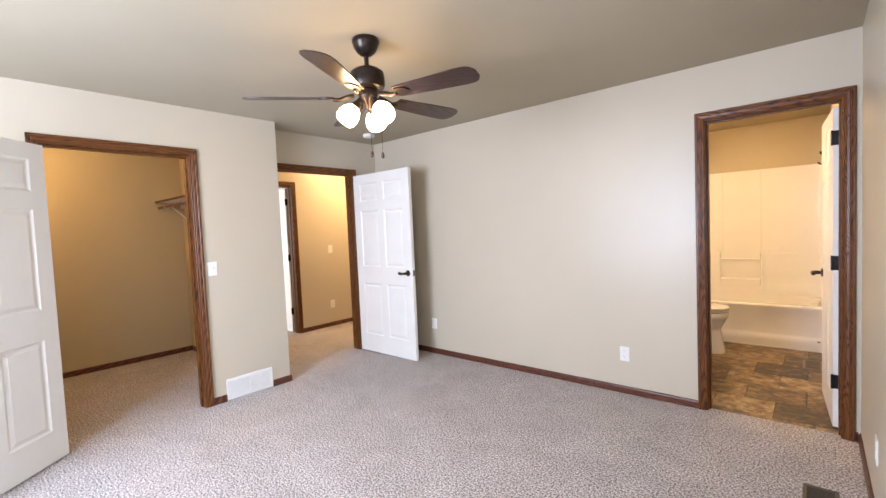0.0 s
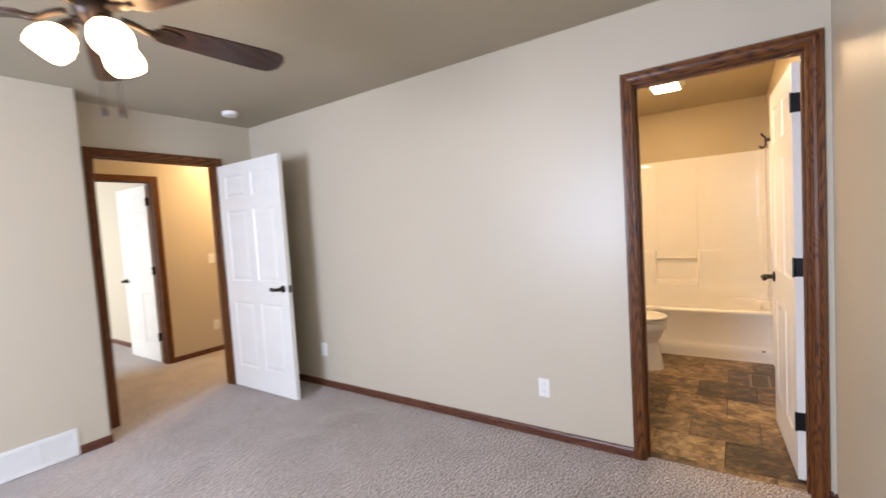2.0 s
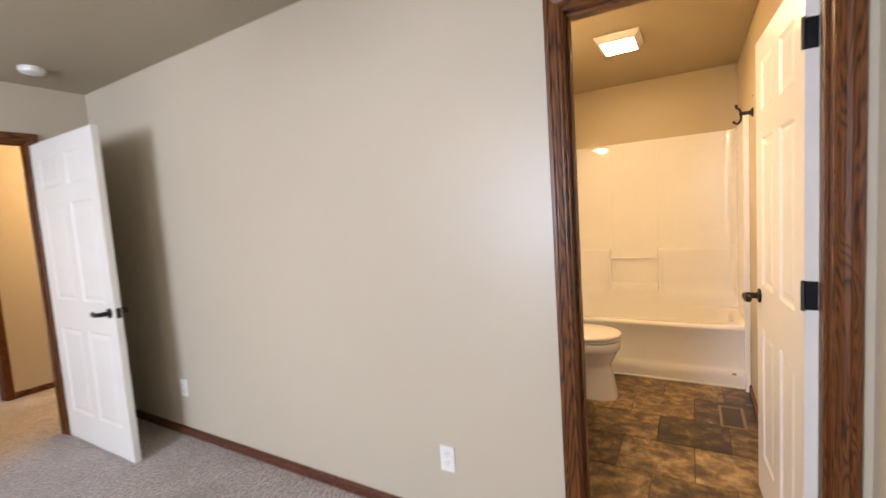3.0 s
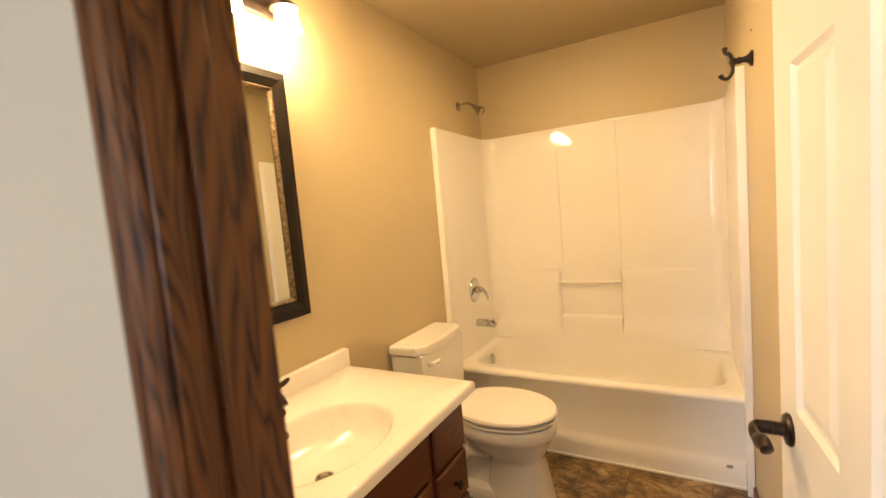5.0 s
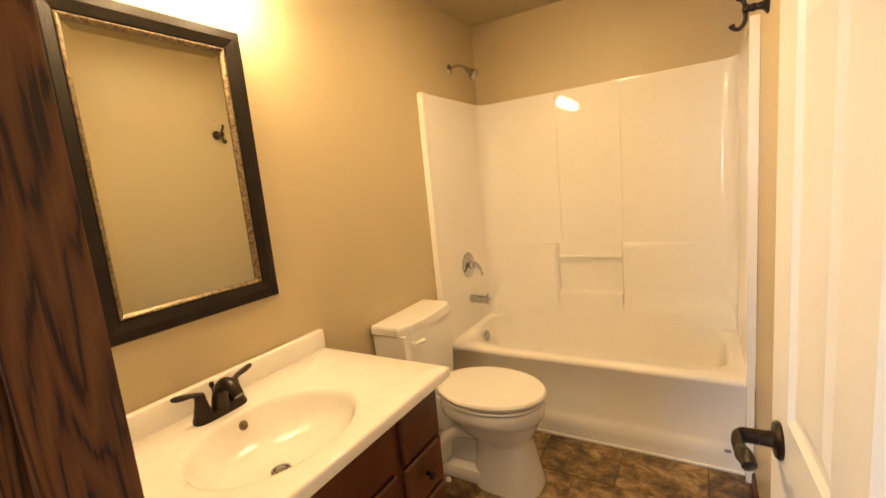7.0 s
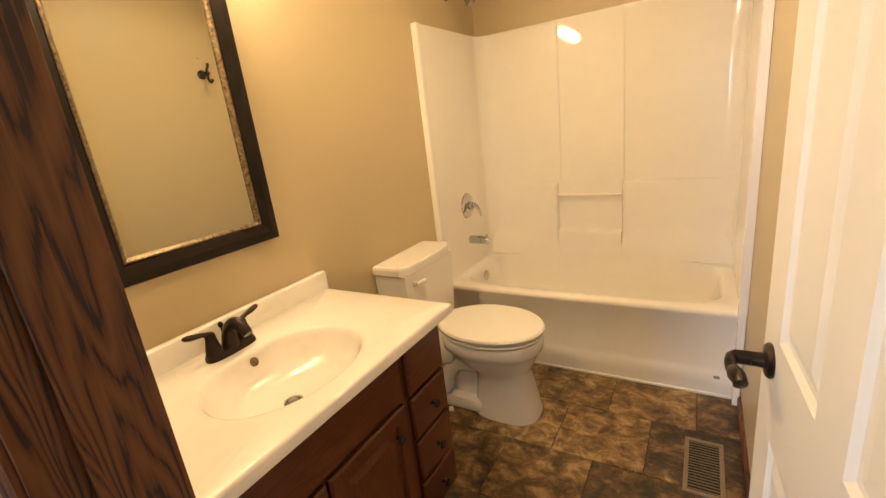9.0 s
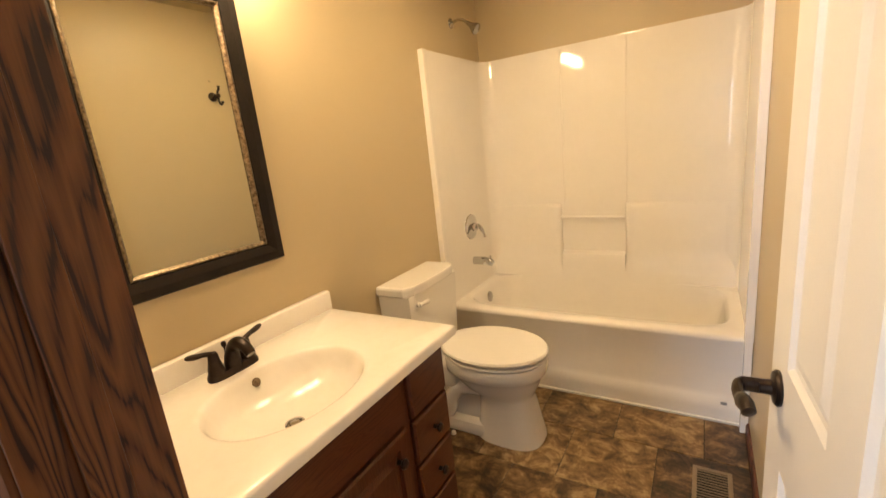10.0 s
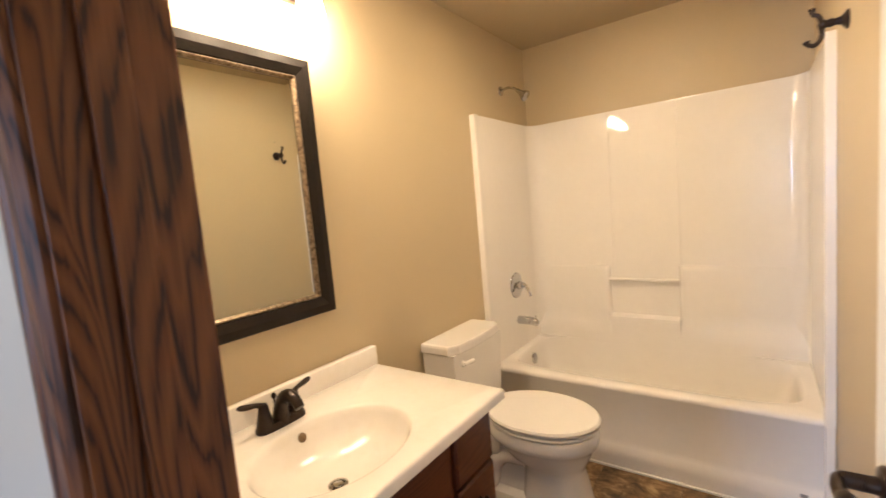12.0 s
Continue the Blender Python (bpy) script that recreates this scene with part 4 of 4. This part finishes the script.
    for s in (-1, 1):
        part("bolt_cap", lathe(bmesh.new(), ((0, 0), (0.014, 0), (0.011, 0.014), (0, 0.018)), (-0.50, cy + s * 0.125, 0.0), None, 16), PORCELAIN, t, "", True)


toilet()


def raised_front(name, parent, x, y0, y1, z0, z1, mat, panel=True):
    """A cabinet front on the plane x, facing +x, with bevelled edges and a raised field."""
    steps = [(0.0, 0.0), (0.0, 0.012), (0.006, 0.018)]
    if panel:
        steps += [(0.045, 0.018), (0.050, 0.010), (0.056, 0.010), (0.078, 0.017)]
    rings = [[(x + d, y0 + i, z0 + i), (x + d, y1 - i, z0 + i), (x + d, y1 - i, z1 - i), (x + d, y0 + i, z1 - i)] for i, d in steps]
    return part(name, loft(bmesh.new(), rings), mat, parent)


def knob(parent, x, y, z):
    part("knob", lathe(bmesh.new(), ((0, 0), (0.008, 0), (0.006, 0.010), (0.009, 0.015), (0.0155, 0.020), (0.0155, 0.025), (0.010, 0.030), (0, 0.031)), (x, y, z), toward((1, 0, 0)), 20), BRONZE, parent, "bronze knob", True)


def vanity():
    y0, y1, xb, xf, h = 4.775, 5.695, -0.783, -0.222, 0.773
    t = thing("vanity_cabinet", (-0.5, 5.235, 0), "cherry-stained wooden vanity cabinet with bronze knobs", "vanity cabinet")
    part("carcass", boxes(((xb, y0, 0.09), (xf - 0.02, y1, h - 0.16)), ((xb, y1 - 0.018, h - 0.16), (xf - 0.02, y1, h)), ((xb, y0, h - 0.16), (xf - 0.02, y0 + 0.018, h)), ((xf - 0.04, y0 + 0.018, h - 0.16), (xf - 0.02, y1 - 0.018, h))), CHERRY_V, t)
    part("toe_kick", boxes(((xb, y0 + 0.001, 0), (xf - 0.08, y1 - 0.001, 0.09))), CHERRY, t)
    part("face_frame", boxes(((xf - 0.02, y0, 0.09), (xf, y0 + 0.03, h)), ((xf - 0.02, y1 - 0.03, 0.09), (xf, y1, h)), ((xf - 0.02, y0 + 0.03, 0.09), (xf, y1 - 0.03, 0.12)), ((xf - 0.02, y0 + 0.03, h - 0.03), (xf, y1 - 0.03, h)), ((xf - 0.02, 5.440, 0.12), (xf, 5.485, h - 0.03)), ((xf - 0.02, y0 + 0.03, 0.585), (xf, 5.440, 0.615))), CHERRY_V, t)
    raised_front("false_front", t, xf, 4.795, 5.445, 0.610, 0.755, CHERRY, False)
    for a, b, k in ((4.795, 5.112, 5.085), (5.122, 5.445, 5.385)):
        d = raised_front("door", t, xf, a, b, 0.105, 0.592, CHERRY_V)
        knob(d, xf + 0.018, k, 0.517)
    for i, (a, b) in enumerate(((0.105, 0.250), (0.264, 0.415), (0.429, 0.580), (0.594, 0.755))):
        d = raised_front("drawer", t, xf, 5.480, 5.683, a, b, CHERRY, False)
        if i < 3:
            knob(d, xf + 0.018, 5.585, (a + b) / 2)


vanity()


def vanity_top():
    x0, x1, y0, y1 = -0.784, -0.175, 4.757, 5.736
    t = thing("sink_countertop", (-0.48, 5.245, 0.786), "cream cultured marble vanity top with a moulded oval sink", "vanity top")
    cx, cy = -0.430, 5.240
    rings = [rect_ring(x0, x1, y0, y1, 0.786), rect_ring(x0, x1, y0, y1, 0.811), rect_ring(x0 + 0.002, x1 - 0.003, y0 + 0.002, y1 - 0.003, 0.817), rect_ring(x0 + 0.006, x1 - 0.009, y0 + 0.006, y1 - 0.009, 0.820)]
    rings += [oval(cx, cy, rx, ry, z, 64, 2.1) for rx, ry, z in ((0.196, 0.250, 0.8197), (0.186, 0.238, 0.818), (0.180, 0.231, 0.813), (0.174, 0.224, 0.798), (0.161, 0.207, 0.766), (0.138, 0.177, 0.735), (0.103, 0.132, 0.714), (0.060, 0.072, 0.703), (0.026, 0.026, 0.700), (0.002, 0.002, 0.699))]
    bm = loft(bmesh.new(), rings, cap=False)
    part("top", bm, MARBLE, t, "", True, angle=50)
    part("backsplash", boxes(((x0, y0, 0.8150), (x0 + 0.034, y1, 0.896)), bevel=0.007), MARBLE, t, "", True)
    part("drain_ring", lathe(bmesh.new(), ((0, 0), (0.028, 0), (0.027, 0.004), (0.021, 0.005), (0.019, 0.0005), (0.016, 0.0005), (0.014, 0.005), (0, 0.006)), (cx + 0.002, cy - 0.008, 0.7012), None, 24), CHROME, t, "chrome drain", True)
    part("overflow", lathe(bmesh.new(), ((0, 0), (0.014, 0), (0.013, 0.002), (0, 0.002)), (cx - 0.1672, cy + 0.01, 0.786), toward((0.92, 0, 0.38)), 20), GOLD, t, "small brass overflow", True)
    t.location.z -= 0.012


vanity_top()


def faucet():
    x, y, z = -0.672, 5.235, 0.8082
    t = thing("faucet", (x, y, z), "oil-rubbed bronze two-handle centerset faucet", "faucet")
    base = [[Vector((v.x, v.y, h)) for v in oval(x, y, a, b, 0, 36, 3.2)] for a, b, h in ((0.028, 0.080, z), (0.028, 0.080, z + 0.010), (0.024, 0.076, z + 0.020), (0.012, 0.06, z + 0.023))]
    part("base_plate", loft(bmesh.new(), base), BRONZE, t, "", True)
    pts = curve_points([(x + 0.002, y, z + 0.012), (x + 0.008, y, z + 0.050), (x + 0.026, y, z + 0.085), (x + 0.056, y, z + 0.100), (x + 0.086, y, z + 0.092), (x + 0.106, y, z + 0.072)], 5)
    rad = [0.027 - 0.008 * min(1, i / 9) - 0.005 * max(0, (i - 15) / 10) for i in range(len(pts))]
    part("spout", tube(bmesh.new(), pts, rad, 18), BRONZE, t, "", True)
    for s in (-1, 1):
        yy = y + s * 0.052
        h = part("handle", lathe(bmesh.new(), ((0, 0), (0.025, 0), (0.022, 0.018), (0.016, 0.045), (0.014, 0.062), (0.010, 0.068), (0, 0.069)), (x, yy, z + 0.016), None, 24), BRONZE, t, "", True)
        part("lever", tube(bmesh.new(), curve_points([(x, yy - s * 0.006, z + 0.074), (x - 0.003, yy + s * 0.018, z + 0.086), (x - 0.006, yy + s * 0.044, z + 0.091), (x - 0.008, yy + s * 0.072, z + 0.098)], 4), [0.011, 0.010, 0.009, 0.008, 0.0075, 0.0075, 0.008, 0.0085, 0.009, 0.009, 0.0085, 0.007, 0.003], 12), BRONZE, h, "", True)
    part("lift_rod", lathe(bmesh.new(), ((0, 0), (0.003, 0), (0.003, 0.055), (0.007, 0.060), (0.008, 0.068), (0.005, 0.074), (0, 0.075)), (x - 0.024, y, z + 0.018), None, 14), BRONZE, t, "", True)


faucet()


def mirror():
    y0, y1, z0, z1, x = 5.010, 5.567, 1.075, 1.970, -0.785
    t = thing("wall_mirror", (x, (y0 + y1) / 2, z0), "rectangular wall mirror in a dark frame with gold liner", "mirror")

    def sides(profile, name, mat, label):
        rings = [[(x + d, a + sa * w, c + sc * w) for w, d in profile] for a, sa, c, sc in ((y0, 1, z0, 1), (y1, -1, z0, 1), (y1, -1, z1, -1), (y0, 1, z1, -1))]
        for i in range(4):
            part(name, loft(bmesh.new(), [rings[i], rings[(i + 1) % 4]]), mat, t, label)
    sides(((0, 0.001), (0, 0.018), (0.004, 0.024), (0.030, 0.027), (0.056, 0.020), (0.060, 0.016), (0.060, 0.001)), "frame_side", FRAME, "dark brown frame side")
    sides(((0.0605, 0.002), (0.0605, 0.018), (0.0635, 0.021), (0.067, 0.020), (0.0705, 0.016), (0.0735, 0.012), (0.0735, 0.002)), "gold_liner", GOLD, "mottled antique gold liner")
    a, b, c, d = y0 + 0.073, y1 - 0.073, z0 + 0.073, z1 - 0.073
    rings = [[(x + e, a + i, c + i), (x + e, b - i, c + i), (x + e, b - i, d - i), (x + e, a + i, d - i)] for i, e in ((0, 0.003), (0, 0.006), (0.022, 0.0062))]
    part("mirror_glass", loft(bmesh.new(), rings), MIRROR, t, "bevelled mirror glass")


mirror()


def vanity_light():
    y, z, x = 5.30, 2.19, -0.785
    t = thing("vanity_light", (x, y, z), "bronze vanity light bar with lit glass shades", "wall light")
    part("back_plate", boxes(((x, y - 0.31, z - 0.035), (x + 0.022, y + 0.31, z + 0.035)), bevel=0.008), BRONZE, t, "", True)
    for k in (-1, 0, 1):
        c = Vector((x + 0.10, y + k * 0.235, z - 0.012))
        part("arm", tube(bmesh.new(), curve_points([(x + 0.018, c.y, z), (x + 0.065, c.y, z + 0.022), (x + 0.10, c.y, z - 0.005)], 5), 0.009, 12), BRONZE, t, "", True)
        # unseen cap, added to keep the shade's light off the ceiling
        part("uplight_blocker", lathe(bmesh.new(), ((0, 0.012), (0.014, 0.011), (0.034, 0.004), (0.050, -0.010), (0.052, -0.016), (0.048, -0.016), (0.034, 0.0008), (0, 0.006)), c, None, 28), BRONZE, t, "", True)
        part("shade", lathe(bmesh.new(), ((0, 0.0), (0.026, -0.004), (0.035, -0.020), (0.040, -0.052), (0.047, -0.086), (0.0, -0.087)), c, None, 28), VSHADE, t, "lit opal glass shade", True)


vanity_light()


def bath_ceiling_light():
    cx, cy = 0.015, 6.22
    t = thing("bath_ceiling_light", (cx, cy, 2.44), "square white ceiling light and fan with lit diffuser", "ceiling light")
    rings = [[(cx + s * a, cy + u * b, z) for s, u in ((-1, -1), (1, -1), (1, 1), (-1, 1))] for a, b, z in ((0.135, 0.155, 2.44), (0.135, 0.155, 2.428), (0.105, 0.125, 2.395), (0.100, 0.120, 2.392))]
    part("housing", loft(bmesh.new(), rings), PLATE, t)
    rings = [[(cx + s * a, cy + u * b, z) for s, u in ((-1, -1), (1, -1), (1, 1), (-1, 1))] for a, b, z in ((0.098, 0.118, 2.393), (0.096, 0.116, 2.389), (0.086, 0.106, 2.386))]
    part("diffuser", loft(bmesh.new(), rings), DIFFUSER, t, "lit frosted diffuser")


bath_ceiling_light()


def robe_hook():
    x, y, z = 0.745, 6.43, 1.885
    t = thing("robe_hook", (x, y, z), "dark bronze double robe hook on the wall", "robe hook")
    part("post", lathe(bmesh.new(), ((0, 0), (0.029, 0), (0.029, 0.005), (0.022, 0.010), (0.013, 0.018), (0.010, 0.032), (0.014, 0.040), (0.011, 0.050), (0.016, 0.060), (0.014, 0.070), (0, 0.074)), (x, y, z), toward((-1, 0, 0)), 24), BRONZE, t, "", True)
    part("upper_hook", tube(bmesh.new(), curve_points([(x - 0.062, y, z), (x - 0.070, y, z + 0.028), (x - 0.084, y, z + 0.038), (x - 0.086, y, z + 0.058)], 5), [0.007] * 12 + [0.008, 0.010, 0.010, 0.006], 12), BRONZE, t, "", True)
    part("lower_hook", tube(bmesh.new(), curve_points([(x - 0.062, y, z), (x - 0.064, y, z - 0.038), (x - 0.079, y, z - 0.058), (x - 0.096, y, z - 0.053), (x - 0.102, y, z - 0.040)], 5), [0.007] * 17 + [0.009, 0.010, 0.010, 0.006], 12), BRONZE, t, "", True)


robe_hook()
solid("wall_screw", lathe(bmesh.new(), ((0, 0), (0.004, 0), (0.003, 0.004), (0, 0.005)), (0.745, 6.43, 1.985), toward((-1, 0, 0)), 10), CHROME, "small bright screw in the painted wall", "screw", "", True)
floor_register("floor_register", 0.535, 0.672, 6.044, 6.348, TANMETAL, "tan steel floor register in the bathroom floor")


# ---------------------------------------------------------------- bathroom floor pieces
def bath_floor():
    floor = bpy.data.objects["floor_bath"]
    meshes = {}
    gap, tw, th = 0.0035, 0.365, 0.338
    for row in range(-5, 2):
        ya, yb = 6.408 + row * th, 6.408 + (row + 1) * th
        start = 0.21 - 0.175 * (row % 2) - 5 * tw
        for k in range(14):
            xa, xb = start + k * tw, start + (k + 1) * tw
            lo = (max(xa, -0.785) + gap / 2, max(ya, 4.752) + gap / 2)
            hi = (min(xb, 0.745) - gap / 2, min(yb, 6.72) - gap / 2)
            if hi[0] - lo[0] < 0.02 or hi[1] - lo[1] < 0.02:
                continue
            w, h = round(hi[0] - lo[0], 4), round(hi[1] - lo[1], 4)
            if (w, h) not in meshes:
                b = 0.0015
                bm = loft(bmesh.new(), [[(b * 0, b * 0, -0.004), (w, 0, -0.004), (w, h, -0.004), (0, h, -0.004)], [(0, 0, -0.001), (w, 0, -0.001), (w, h, -0.001), (0, h, -0.001)], [(b, b, 0), (w - b, b, 0), (w - b, h - b, 0), (b, h - b, 0)]])
                meshes[w, h] = mesh_of(bm, "tile")
                meshes[w, h].materials.append(STONE)
            ob = new("tile", meshes[w, h])
            ob.parent = floor
            ob.location = (lo[0], lo[1], 0)
    ya = 4.687
    for xa, xb in ((0.046, 0.27), (0.273, 0.62), (0.623, 0.741)):
        w, h = xb - xa, 4.749 - ya
        bm = loft(bmesh.new(), [[(0, 0, z), (w, 0, z), (w, h, z), (0, h, z)] for z in (-0.004, 0.0)])
        me = mesh_of(bm, "tile")
        me.materials.append(STONE)
        ob = new("tile", me)
        ob.parent = floor
        ob.location = (xa, ya, 0)


bath_floor()
